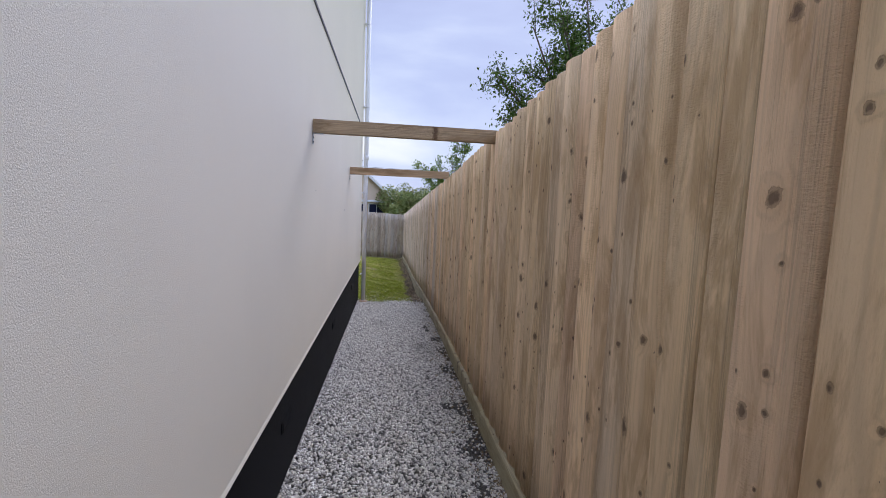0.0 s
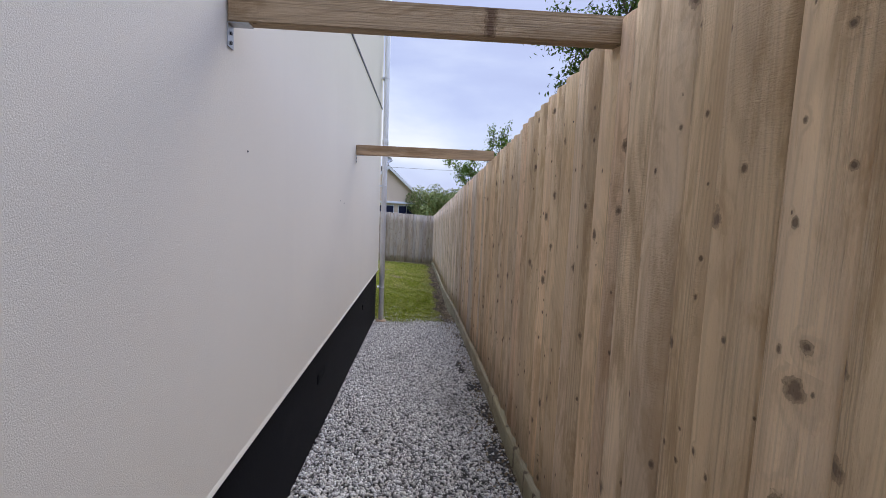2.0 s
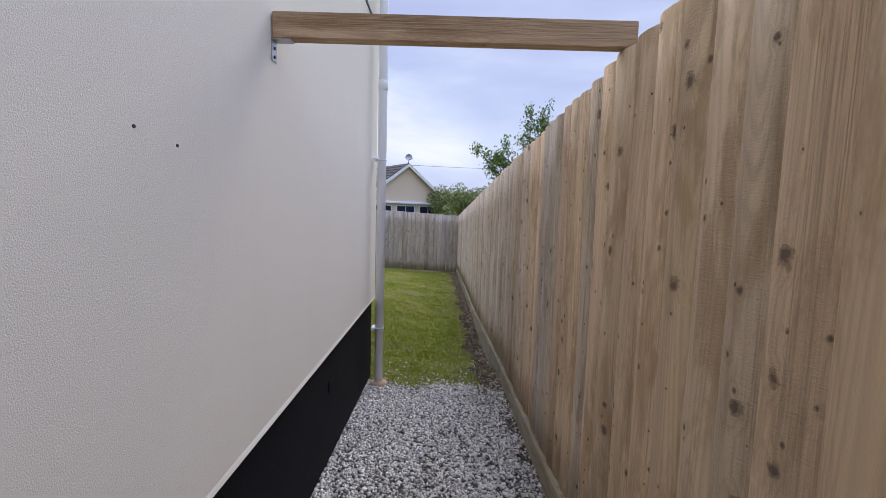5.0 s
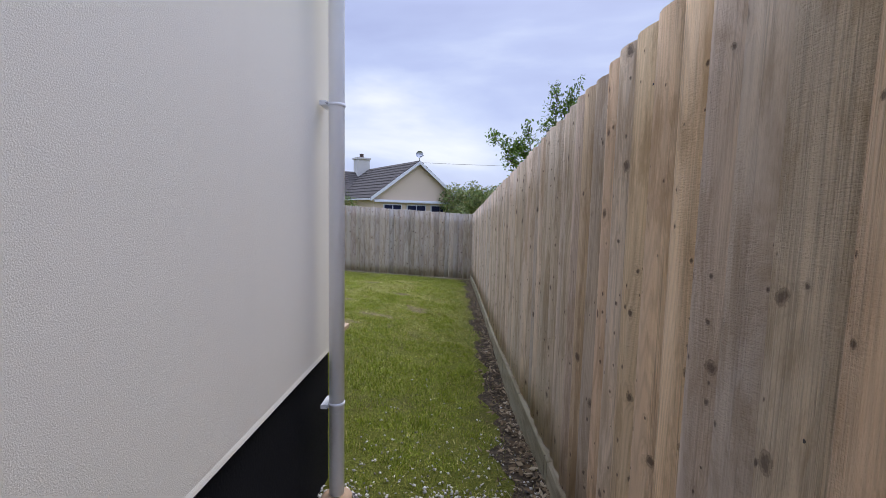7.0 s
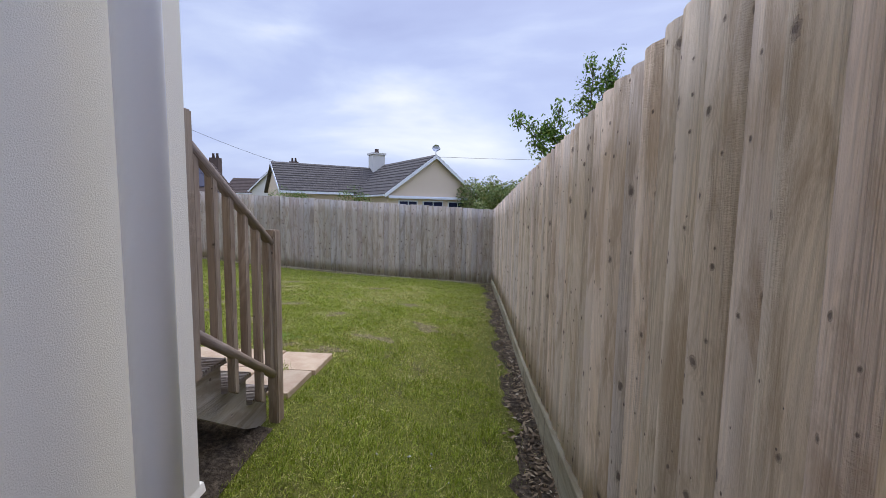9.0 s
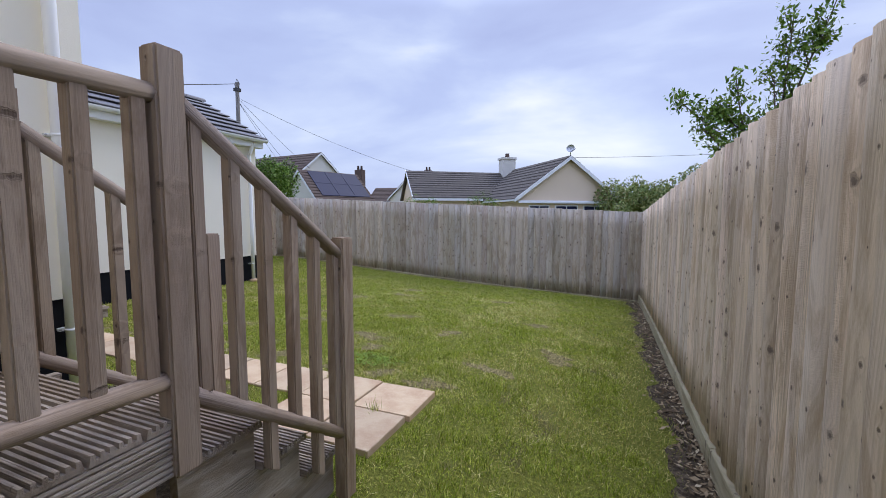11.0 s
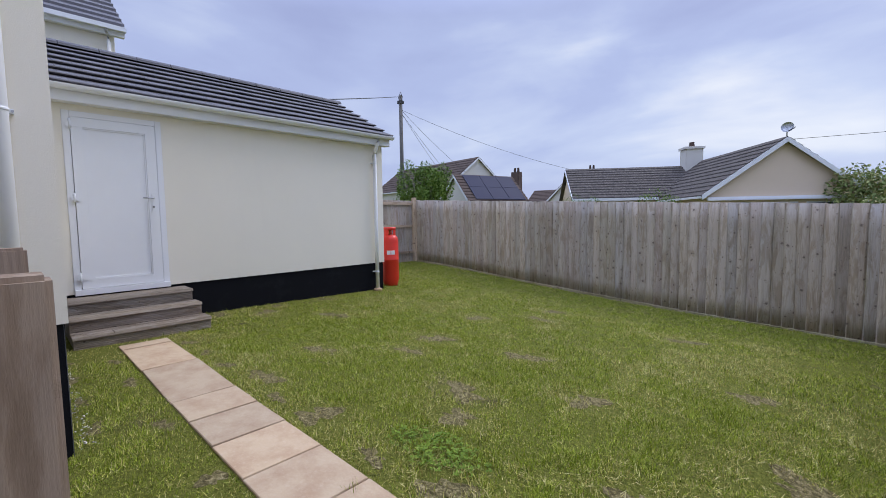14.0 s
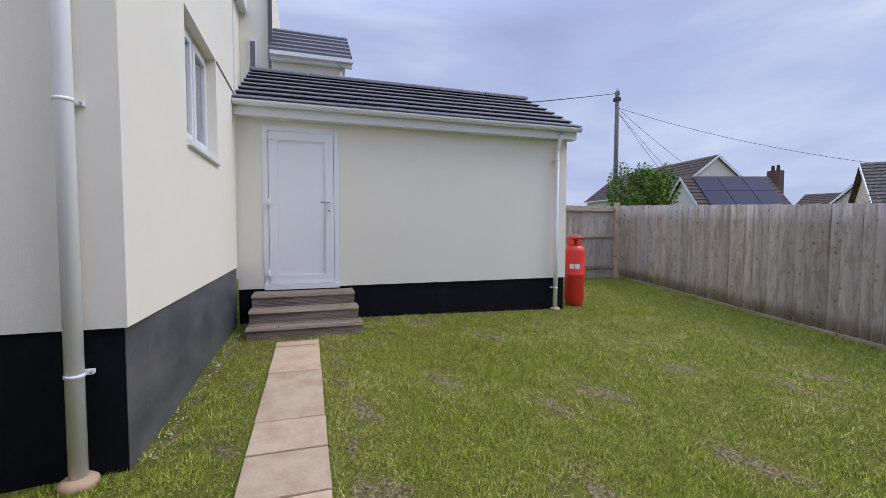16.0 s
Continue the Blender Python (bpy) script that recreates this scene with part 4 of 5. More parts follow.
part("label_band", bm, WHITE, gas, "white label with unreadable marks")

# ---- cross beams ----
def cross_beam(y, z, rot=0.0):
    x1 = fence_x(y) + 0.06
    L = x1 - SIDE_X
    g = tagged(thing("cross_beam", SIDE_X, y, z), "sawn pale timber brace between house wall and fence", "beam", group="timber braces")
    bm = bmesh.new()
    bm_box(bm, 0.004, L - 0.07, -0.024, 0.024, 0, 0.092)
    soften(bm, 0.003)
    b = part("timber", bm, BEAM_WOOD, g)
    bm = bmesh.new()
    bm_box(bm, 0.001, 0.004, -0.021, 0.021, -0.075, -0.001)
    bm_box(bm, 0.001, 0.07, -0.021, 0.021, -0.004, -0.001)
    br = part("bracket", bm, STEEL, g, "galvanised angle bracket")
    for zz in (-0.06, -0.03):
        bm = bmesh.new()
        bm_tube(bm, [(0.004, 0, zz), (0.008, 0, zz)], 0.006, 8)
        part("screw", bm, DARK, br)
    return g


cross_beam(3.06, 1.878)
cross_beam(5.68, 1.79)

# ---- old fixing holes in the side wall ----
for y, z in ((3.2, 1.49), (4.97, 1.345), (5.11, 1.327)):
    bm = bmesh.new()
    bm_tube(bm, [(0, 0, 0), (0.003, 0, 0)], 0.004, 10)
    ob = tagged(part("wall_plug", bm, DARK), "small dark screw plug set in the cream render", "wall plug", group="wall plugs")
    ob.location = (SIDE_X - 0.001, y, z)

# ---- vents in the plinth ----
for y in (4.5, 6.62, 2.45):
    v = tagged(thing("plinth_vent", SIDE_X - 0.025, y, 0.125), "black plastic vent cover in the plinth", "vent", group="plinth vents")
    bm = bmesh.new()
    bm_box(bm, 0, 0.005, -0.11, 0.11, -0.035, 0.035)
    soften(bm, 0.003)
    part("frame", bm, BLACK, v)
    for i in range(4):
        box_part("louvre", (0.005, 0.009, -0.095, 0.095, -0.028 + i * 0.015, -0.02 + i * 0.015), BLACK, v)

# ---- fences ----
def pale_mesh(width, length, mat, seed, thick0=0.006, thick1=0.040):
    """A feather-edged board, standing; its face looks along -y and its thick edge is at +x. Slightly cupped and warped."""
    rs = random.Random(seed)
    bm = bmesh.new()
    rows = 6
    w0, cup = rs.uniform(-0.003, 0.003), rs.uniform(-0.001, 0.006)
    grid = []
    for r in range(rows + 1):
        z = length * r / rows
        drift = w0 * math.sin(r * 1.1 + seed)
        ring = []
        for u, off in ((0, -thick0), (0.25, -thick0 - 0.45 * (thick1 - thick0) - cup * 0.6), (0.5, -thick0 - 0.82 * (thick1 - thick0) - cup), (0.74, -thick1 - cup * 0.5), (0.92, -thick1 + 0.004), (1, -thick1 + 0.014), (0.985, 0), (0, 0)):
            ring.append(bm.verts.new((u * width + drift, off + drift * 0.6, z)))
        grid.append(ring)
    for a, b in zip(grid, grid[1:]):
        for k in range(8):
            face = bm.faces.new((a[k], a[(k + 1) % 8], b[(k + 1) % 8], b[k]))
            face.smooth = k < 4
    bm.faces.new(grid[0][::-1])
    bm.faces.new(grid[-1])
    bmesh.ops.recalc_face_normals(bm, faces=bm.faces)
    return mesh_of("pale", bm, mat)


PW = 0.158
NEW = [pale_mesh(PW + 0.008 * (i % 3), 2.0, PALE_NEW, i) for i in range(6)]
GREY = [pale_mesh(PW + 0.008 * (i % 3), 2.0, PALE_GREY, i + 40) for i in range(6)]
OLD = [pale_mesh(PW + 0.008 * (i % 3), 2.0, PALE_OLD, i + 20) for i in range(6)]


def fence(name, a, b, top, bottom, meshes, pitch, label, faces_left, board=True, z_board=0.15):
    """Pales from a to b with their faces to one side; top and bottom give heights for a distance along."""
    ax, ay = a
    d = Vector((b[0] - ax, b[1] - ay))
    L = d.length
    ang_z = math.degrees(math.atan2(d.y, d.x))
    f = tagged(thing(name, ax, ay, 0, ang_z), label, "fence", kind="structure")
    side = 1 if faces_left else -1
    s, i = 0.0, 0
    nails = bmesh.new()
    while s < L:
        me = random.choice(meshes(s) if callable(meshes) else meshes)
        z0, z1 = bottom(s) + z_board, top(s) + random.uniform(-0.008, 0.008)
        ob = part("pale", me, None, f)
        lean = random.uniform(-0.3, 0.3)
        proud = 0.006 + random.uniform(0, 0.014)
        for q in (0.08, 0.5, 0.9):
            u = random.uniform(0.045, 0.10)
            zz, yy = z0 + (z1 - z0) * q + random.uniform(-0.02, 0.02), (proud + 0.008 + 0.034 * u / PW) * side
            bm_tube(nails, [(s + u, yy, zz), (s + u, yy + 0.006 * side, zz)], 0.0042, 6)
        m = Matrix.Translation((s, proud * side, z0)) @ Matrix.Rotation(radians(lean), 4, "Y")
        if faces_left:
            m = m @ Matrix.Rotation(math.pi, 4, "Z") @ Matrix.Diagonal((-1, 1, 1, 1))
        ob.matrix_basis = m @ Matrix.Diagonal((1, 1, (z1 - z0) / 2.0, 1))
        s += pitch * random.uniform(0.80, 1.12)
        i += 1
    tagged(part("nails", nails, DARK, f), kind="stuff")
    if board:
        q = 0.0
        while q < L:
            e = min(q + 2.98, L)
            bm = bmesh.new()
            za, zb = bottom(q), bottom(e)
            vs = bm_box(bm, 0, e - q - 0.006, 0.030, 0.078, -0.12, z_board + 0.012)
            for v in vs:
                v.co.z += za + (zb - za) * v.co.x / max(e - q, 0.01)
                v.co.y *= side
            bmesh.ops.recalc_face_normals(bm, faces=bm.faces)
            soften(bm, 0.004)
            ob = part("gravel_board", bm, GBOARD, f)
            ob.location.x = q
            q = e
    for h in (0.25, 1.0, 1.7):
        q = 0.0
        while q < L:
            e = min(q + 3.0, L)
            bm = bmesh.new()
            vs = bm_box(bm, 0, e - q - 0.01, -0.055, -0.012, -0.035, 0.035)
            for v in vs:
                v.co.z += (bottom(q) + (bottom(e) - bottom(q)) * v.co.x / max(e - q, 0.01)) + 0.12 + h * (top(q) - bottom(q) - 0.2) / 1.8
                v.co.y *= side
            bmesh.ops.recalc_face_normals(bm, faces=bm.faces)
            ob = part("arris_rail", bm, RAIL_WOOD, f)
            ob.location.x = q
            q = e
    q = 0.0
    while q <= L + 0.01:
        bm = bmesh.new()
        bm_box(bm, -0.05, 0.05, -0.11, -0.012, bottom(min(q, L)) - 0.4, top(min(q, L)) - 0.03)
        for v in bm.verts:
            v.co.y *= side
        bmesh.ops.recalc_face_normals(bm, faces=bm.faces)
        ob = part("fence_post", bm, PALE_OLD, f)
        ob.location.x = min(q, L)
        q += 3.0
    return f


GBOARD = timber("gravel_board_along_x", (0.45, 0.39, 0.25), (0.35, 0.31, 0.19), (0.08, 0.05, 0.03), "x", 0.4, 0.4)


def gz_line(a, b):
    def at(s):
        k = s / math.hypot(b[0] - a[0], b[1] - a[1])
        return float(ground_z(a[0] + (b[0] - a[0]) * k, a[1] + (b[1] - a[1]) * k))
    return at


P0, P1, P2 = (0.775, -3.0), (0.775, 5.0), FAR_R
fence("wall_fence_near", P0, P1, lambda s: fence_top(P0[1] + s), gz_line(P0, P1), NEW, 0.141, "tall pale feather-edge timber fence with a gravel board", True)
L12 = math.hypot(P2[0] - P1[0], P2[1] - P1[1])
fence("wall_fence_side", P1, P2, lambda s: fence_top(P1[1] + s), gz_line(P1, P2), lambda s: NEW if random.random() > s / 3.0 else OLD, 0.141, "tall weathered grey-brown feather-edge timber fence", True)
LF = math.hypot(FAR_L[0] - FAR_R[0], FAR_L[1] - FAR_R[1])
g_far = gz_line(FAR_R, FAR_L)
fence("wall_fence_far", FAR_R, FAR_L, lambda s: 1.06 + 0.0455 * s, g_far, GREY, 0.141, "weathered grey feather-edge fence across the end of the lawn", True, z_board=0.03)

# the return fence by the outbuilding shows its rails
def rear_fence():
    a, b = (-9.62, 17.96), (-9.62, 13.2)
    f = tagged(thing("wall_fence_return", a[0], a[1], 0, -90), "weathered fence panel seen from its railed back", "fence", kind="structure")
    L = a[1] - b[1]
    s = 0.06
    while s < L:
        ob = part("pale", random.choice(GREY), None, f)
        ob.matrix_basis = Matrix.Translation((s, -0.05, -0.26)) @ Matrix.Diagonal((1, 1, 1.77 / 2, 1))
        s += 0.137
    for z in (0.02, 0.78, 1.42):
        box_part("arris_rail", (0.05, L, -0.045, 0.0, z - 0.035, z + 0.035), RAIL_WOOD, f)
    for q in (0.06, 1.9, 3.7):
        box_part("fence_post", (q - 0.05, q + 0.05, -0.047, 0.05, -0.5, 1.6), PALE_OLD, f)
    return f


rear_fence()


# ---- houses beyond the fence ----
def stepped(u0, u1, z0, z1, rows, t):
    """The section of a tiled slope: one sloping step for each course, closed below."""
    du, dz = (u1 - u0) / rows, (z1 - z0) / rows
    pts = [(u0, z0 - 0.05)]
    for r in range(rows):
        pts += [(u0 + r * du, z0 + r * dz + t), (u0 + (r + 1) * du, z0 + (r + 1) * dz + t * 0.15)]
    return pts + [(u1, z1 - 0.05)]


def ribbed_roof(name, x0, x1, y0, y1, z0, z1, rows, mat, parent, t=0.06):
    """One roof slope that rises along y, its courses as small steps."""
    bm = bmesh.new()
    bm_prism(bm, stepped(y0, y1, z0, z1, rows, t), "x", x0, x1)
    return part(name, bm, mat, parent)


def slope_x(name, y0, y1, x0, x1, z0, z1, rows, mat, parent, t=0.06):
    """One roof slope that rises along x."""
    bm = bmesh.new()
    bm_prism(bm, stepped(x0, x1, z0, z1, rows, t), "y", y0, y1)
    return part(name, bm, mat, parent)


BG = -0.9
bung = tagged(thing("bungalow", -2.85, 36.0, 0, 36), "pink-cream bungalow with a grey tiled gable roof and chimney", "house")
GW, GR, EZ2 = 3.75, 4.66, 2.0
bm = bmesh.new()
bm_prism(bm, [(-GW + 0.3, BG), (GW - 0.3, BG), (GW - 0.3, EZ2 + 0.08), (0, GR - 0.15), (-GW + 0.3, EZ2 + 0.08)], "y", 0, 11.5)
part("wall", bm, PINK, bung)
for s in (-1, 1):
    slope_x("roof", -0.25, 11.6, s * GW, 0, EZ2 - 0.1, GR, 11, OLDTILE, bung)
    bm = bmesh.new()
    bm_prism(bm, [(s * GW, EZ2 - 0.30), (s * GW, EZ2 - 0.06), (0, GR - 0.02), (0, GR - 0.26)], "y", -0.30, -0.255)
    part("bargeboard", bm, WHITE, bung, "white bargeboard")
    box_part("gutter", (s * (GW + 0.03) - 0.06, s * (GW + 0.03) + 0.06, -0.2, 5.6 if s < 0 else 11.5, EZ2 - 0.22, EZ2 - 0.11), WHITE, bung)
box_part("fascia", (-GW + 0.31, GW - 0.31, -0.14, -0.002, 1.70, 1.84), WHITE, bung, "white fascia above the windows")
box_part("gutter", (-GW + 0.31, GW - 0.31, -0.24, -0.141, 1.66, 1.75), WHITE, bung)
for x0, x1 in ((-2.7, -1.3), (-0.9, 0.7), (1.1, 2.7)):
    w_ = box_part("window", (x0, x1, -0.06, -0.002, 0.5, 1.55), WHITE, bung)
    for a, b in ((x0 + 0.07, (x0 + x1) / 2 - 0.03), ((x0 + x1) / 2 + 0.03, x1 - 0.07)):
        box_part("pane", (a, b, -0.075, -0.061, 0.58, 1.48), SOLAR, w_)
# cross wing
CXL = -9.0
ribbed_roof("roof", CXL, -0.5, 5.7, 9.0, 2.15, 4.38, 12, OLDTILE, bung)
ribbed_roof("roof", CXL, -0.5, 12.3, 9.0, 2.15, 4.38, 6, OLDTILE, bung)
bm = bmesh.new()
bm_prism(bm, [(6.0, BG), (12.0, BG), (12.0, 2.25), (9.0, 4.26), (6.0, 2.25)], "x", CXL + 0.25, -3.0)
part("wall", bm, PINK, bung)
bm = bmesh.new()
bm_prism(bm, [(5.6, 1.92), (5.6, 2.13), (9.0, 4.40), (9.0, 4.19)], "x", CXL - 0.04, CXL - 0.002)
part("bargeboard", bm, WHITE, bung, "white bargeboard")
box_part("fascia", (CXL, -GW, 5.58, 5.66, 1.95, 2.12), WHITE, bung)
ch = box_part("chimney", (-1.1, 0.0, 8.3, 9.3, 3.6, 5.45), GREYWALL, bung, "grey rendered chimney", 0.03)
box_part("cap", (-1.18, 0.08, 8.22, 9.38, 5.452, 5.6), GREYWALL, ch)
bm = bmesh.new()
bm_lathe(bm, [(0.16, 5.6), (0.2, 5.65), (0.15, 5.9), (0.19, 5.95)], (-0.55, 8.8, 0), 12)
part("chimney_pot", bm, BRICK, ch, "terracotta pot")
dish = tagged(thing("satellite_dish", -2.75, 35.85, 4.6), "grey satellite dish on the gable apex", "satellite dish")
bm = bmesh.new()
bm_tube(bm, [(0, 0.05, -0.1), (0, 0.05, 0.35), (0, -0.05, 0.5)], 0.025, 8)
part("mast", bm, STEEL, dish)
bm = bmesh.new()
r = bmesh.ops.create_uvsphere(bm, u_segments=20, v_segments=12, radius=0.36)
bmesh.ops.delete(bm, geom=[v for v in bm.verts if v.co.z > -0.25], context="VERTS")
bmesh.ops.transform(bm, matrix=Matrix.Translation((0.02, -0.36, 0.55)) @ Matrix.Rotation(radians(75), 4, "X") @ Matrix.Translation((0, 0, 0.0)), verts=bm.verts)
part("reflector", bm, STEEL, dish)
bm = bmesh.new()
bm_tube(bm, [(0.02, -0.05, 0.3), (0.3, -0.35, 0.36), (0.34, -0.35, 0.42)], 0.02, 6)
part("arm", bm, DARK, dish)


def simple_house(name, label, x, y, rz, w, d, eave, ridge, wallmat, roofmat, base=-0.8, rows=10):
    """A gabled house whose ridge runs along its own x."""
    g = tagged(thing(name, x, y, 0, rz), label, "house")
    bm = bmesh.new()
    bm_prism(bm, [(-d / 2 + 0.25, base), (d / 2 - 0.25, base), (d / 2 - 0.25, eave + 0.05), (0, ridge - 0.12), (-d / 2 + 0.25, eave + 0.05)], "x", -w / 2 + 0.2, w / 2 - 0.2)
    part("wall", bm, wallmat, g)
    ribbed_roof("roof", -w / 2, w / 2, -d / 2, 0, eave, ridge, rows, roofmat, g)
    ribbed_roof("roof", -w / 2, w / 2, d / 2, 0, eave, ridge, rows, roofmat, g)
    for sx in (-w / 2 - 0.02, w / 2 - 0.02):
        for s in (-1, 1):
            bm = bmesh.new()
            bm_prism(bm, [(s * d / 2, eave - 0.2), (s * d / 2, eave - 0.01), (0, ridge - 0.01), (0, ridge - 0.2)], "x", sx, sx + 0.04)
            part("bargeboard", bm, WHITE, g, "white bargeboard")
    for s in (-1, 1):
        box_part("gutter", (-w / 2, w / 2, s * (d / 2 + 0.05) - 0.05, s * (d / 2 + 0.05) + 0.05, eave - 0.12, eave - 0.02), WHITE, g)
    return g


# solar-roofed house and its neighbours
sh = simple_house("house", "pale rendered house with solar panels on its roof", -19.75, 34.0, 73, 5.2, 4.4, 1.9, 4.05, GREYWALL, BROWNTILE)
for i in range(3):
    for j in range(2):
        bm = bmesh.new()
        u0 = 0.12 + j * 0.41
        y_a, z_a = -2.2 + 2.2 * u0, 1.9 + 2.15 * u0 + 0.07
        y_b, z_b = -2.2 + 2.2 * (u0 + 0.40), 1.9 + 2.15 * (u0 + 0.40) + 0.07
        bm_prism(bm, [(y_a, z_a), (y_b, z_b), (y_b, z_b + 0.04), (y_a, z_a + 0.04)], "x", -1.95 + i * 1.43, -1.95 + i * 1.43 + 1.40)
        part("solar_panel", bm, SOLAR, sh, "dark blue solar panel")
simple_house("house", "low pale house with a brown tiled roof and white gable", -33.3, 42.6, -8, 14.0, 7.8, 3.9, 6.85, GREYWALL, BROWNTILE)
simple_house("house", "distant house with a brown tiled roof", -24.0, 62.0, 10, 16.0, 7.0, 2.6, 4.6, GREYWALL, BROWNTILE)
hh = simple_house("house", "distant white-gabled house with a brick chimney", -19.5, 52.0, 80, 8.0, 6.0, 2.6, 5.0, GREYWALL, BROWNTILE)
for hx, hy, hz in ((-21.4, 60, 6.1), (-19.8, 52, 6.2), (-22.3, 42, 5.4)):
    c_ = tagged(box_part("chimney", (hx - 0.4, hx + 0.4, hy - 0.3, hy + 0.3, -0.8, hz - 0.35), BRICK, None, "", 0.02), "brown brick chimney stack with pots", "chimney")
    for s in (-0.18, 0.18):
        bm = bmesh.new()
        bm_lathe(bm, [(0.1, hz - 0.35), (0.12, hz - 0.3), (0.09, hz), (0.11, hz + 0.03)], (hx + s, hy, 0), 10)
        part("chimney_pot", bm, BRICK, c_)

# neighbouring house behind the outbuilding
nb = tagged(thing("neighbour_house", 0, 0.2, -0.04), "cream rendered neighbouring house with a low tiled extension", "house")
NX = -13.0
box_part("wall", (NX - 5, NX + 0.0, 9.55, 11.42, -0.5, 5.42), CREAM, nb)
slope_x("roof", 9.5, 11.6, NX + 0.18, NX - 1.5, 5.58, 6.85, 6, TILE, nb, 0.07)
slope_x("roof", 9.5, 11.6, NX - 3.2, NX - 1.5, 5.58, 6.85, 6, TILE, nb, 0.07)
box_part("fascia", (NX + 0.02, NX + 0.14, 9.52, 11.6, 5.36, 5.54), WHITE, nb)
box_part("gutter", (NX + 0.14, NX + 0.25, 9.52, 11.62, 5.46, 5.56), WHITE, nb)
bm = bmesh.new()
bm_tube(bm, [(NX + 0.2, 11.25, 5.45), (NX + 0.08, 11.3, 5.2), (NX + 0.08, 11.3, 0)], 0.04, 10)
part("downpipe", bm, PIPE, nb)
box_part("wall", (NX - 6, NX - 0.3, 3.0, 9.45, -0.5, 9.0), CREAM, nb)
box_part("verge", (NX - 0.29, NX - 0.2, 9.46, 9.56, 5.9, 9.2), TILE, nb, "dark tiled verge")
box_part("bay_wall", (NX - 0.29, NX + 0.6, 7.8, 8.75, -0.5, 6.6), CREAM, nb)
box_part("bay_fascia", (NX - 0.28, NX + 0.8, 7.6, 8.95, 6.62, 6.85), WHITE, nb)
bm = bmesh.new()
bm_tube(bm, [(NX + 0.66, 8.55, 6.6), (NX + 0.66, 8.55, 0)], 0.04, 10)
part("downpipe", bm, PIPE, nb)
w_ = box_part("window", (NX - 0.298, NX - 0.24, 8.98, 9.16, 4.3, 6.0), WHITE, nb)
box_part("pane", (NX - 0.239, NX - 0.23, 9.01, 9.13, 4.4, 5.9), CURTAIN, w_)

# ---- telegraph pole and wires ----
PX, PY, PZT = -23.6, 29.5, 9.7
pole = tagged(thing("telegraph_pole", PX, PY, -0.8), "grey wooden telegraph pole with wires", "utility pole")
bm = bmesh.new()
bm_tube(bm, [(0, 0, 0), (0, 0, PZT + 0.8)], [0.16, 0.12], 12)
part("post", bm, POLE, pole)
bm = bmesh.new()
bm_tube(bm, [(-0.14, 0, PZT + 0.35), (-0.2, 0, PZT + 0.7), (0, 0, PZT + 1.0), (0.2, 0, PZT + 0.7), (0.14, 0, PZT + 0.35)], 0.025, 6)
bm_box(bm, -0.17, 0.17, -0.17, 0.17, PZT + 0.2, PZT + 0.4)
part("crown_fitting", bm, DARK, pole)


def wire(a, b, sag, r=0.012):
    bm = bmesh.new()
    pts = [Vector(a).lerp(Vector(b), k / 14) - Vector((0, 0, 4 * sag * (k / 14) * (1 - k / 14))) for k in range(15)]
    bm_tube(bm, pts, r, 5)
    return tagged(part("overhead_wire", bm, CABLE), "thin black overhead wire from the pole", "cable", group="overhead wires")


ptop = (PX, PY, PZT - 0.3)
wire((PX, PY, PZT - 0.1), (-9.0, 11.4, 3.02), 0.05, 0.02)
wire((PX, PY, PZT - 1.0), (-13.0, 42.5, 3.7), 0.6)
wire((PX, PY, PZT - 1.2), (-22.5, 33.8, 3.8), 0.1)
wire((PX, PY, PZT - 1.2), (-24.5, 34.5, 4.6), 0.08)
wire((PX, PY, PZT - 1.0), (-24.0, 37.0, 4.8), 0.15)
wire((-2.9, 36.5, 4.6), (40.0, 60.0, 9.0), 0.8)
bm = bmesh.new()
aer = tagged(thing("tv_aerial", -21.0, 52.0, 4.6), "thin metal television aerial on a mast", "aerial")
bm_tube(bm, [(0, 0, 0), (0, 0, 1.3)], 0.025, 6)
part("mast", bm, STEEL, aer)
bm = bmesh.new()
bm_tube(bm, [(-0.55, 0, 1.2), (0.55, 0, 1.25)], 0.02, 6)
for q in (-0.5, -0.3, -0.1, 0.1, 0.3):
    bm_tube(bm, [(q, -0.15, 1.22), (q, 0.15, 1.22)], 0.012, 5)
    bm_tube(bm, [(q, 0, 1.12), (q, 0, 1.32)], 0.012, 5)
part("boom", bm, STEEL, aer)


# ---- trees and shrubs ----
def leaves(name, centres, sizes, mat, parent, seed, shape=0.45):
    """Many small folded leaves at the given centres."""
    rs = np.random.RandomState(seed)
    n = len(centres)
    d = rs.normal(size=(n, 3)); d /= np.linalg.norm(d, axis=1, keepdims=True)
    e = rs.normal(size=(n, 3)); e[:, 2] *= 0.5
    e -= d * np.sum(d * e, 1, keepdims=True); e /= np.linalg.norm(e, axis=1, keepdims=True)
    nn = np.cross(d, e)
    s = sizes[:, None]
    v = np.stack([centres - d * s * 0.5, centres + e * s * shape * 0.5 + nn * s * 0.08, centres + d * s * 0.5, centres - e * s * shape * 0.5 + nn * s * 0.08], 1).reshape(-1, 3)
    f = np.arange(n * 4).reshape(n, 4)
    return part(name, raw_mesh(name, v, f, mat), None, parent)


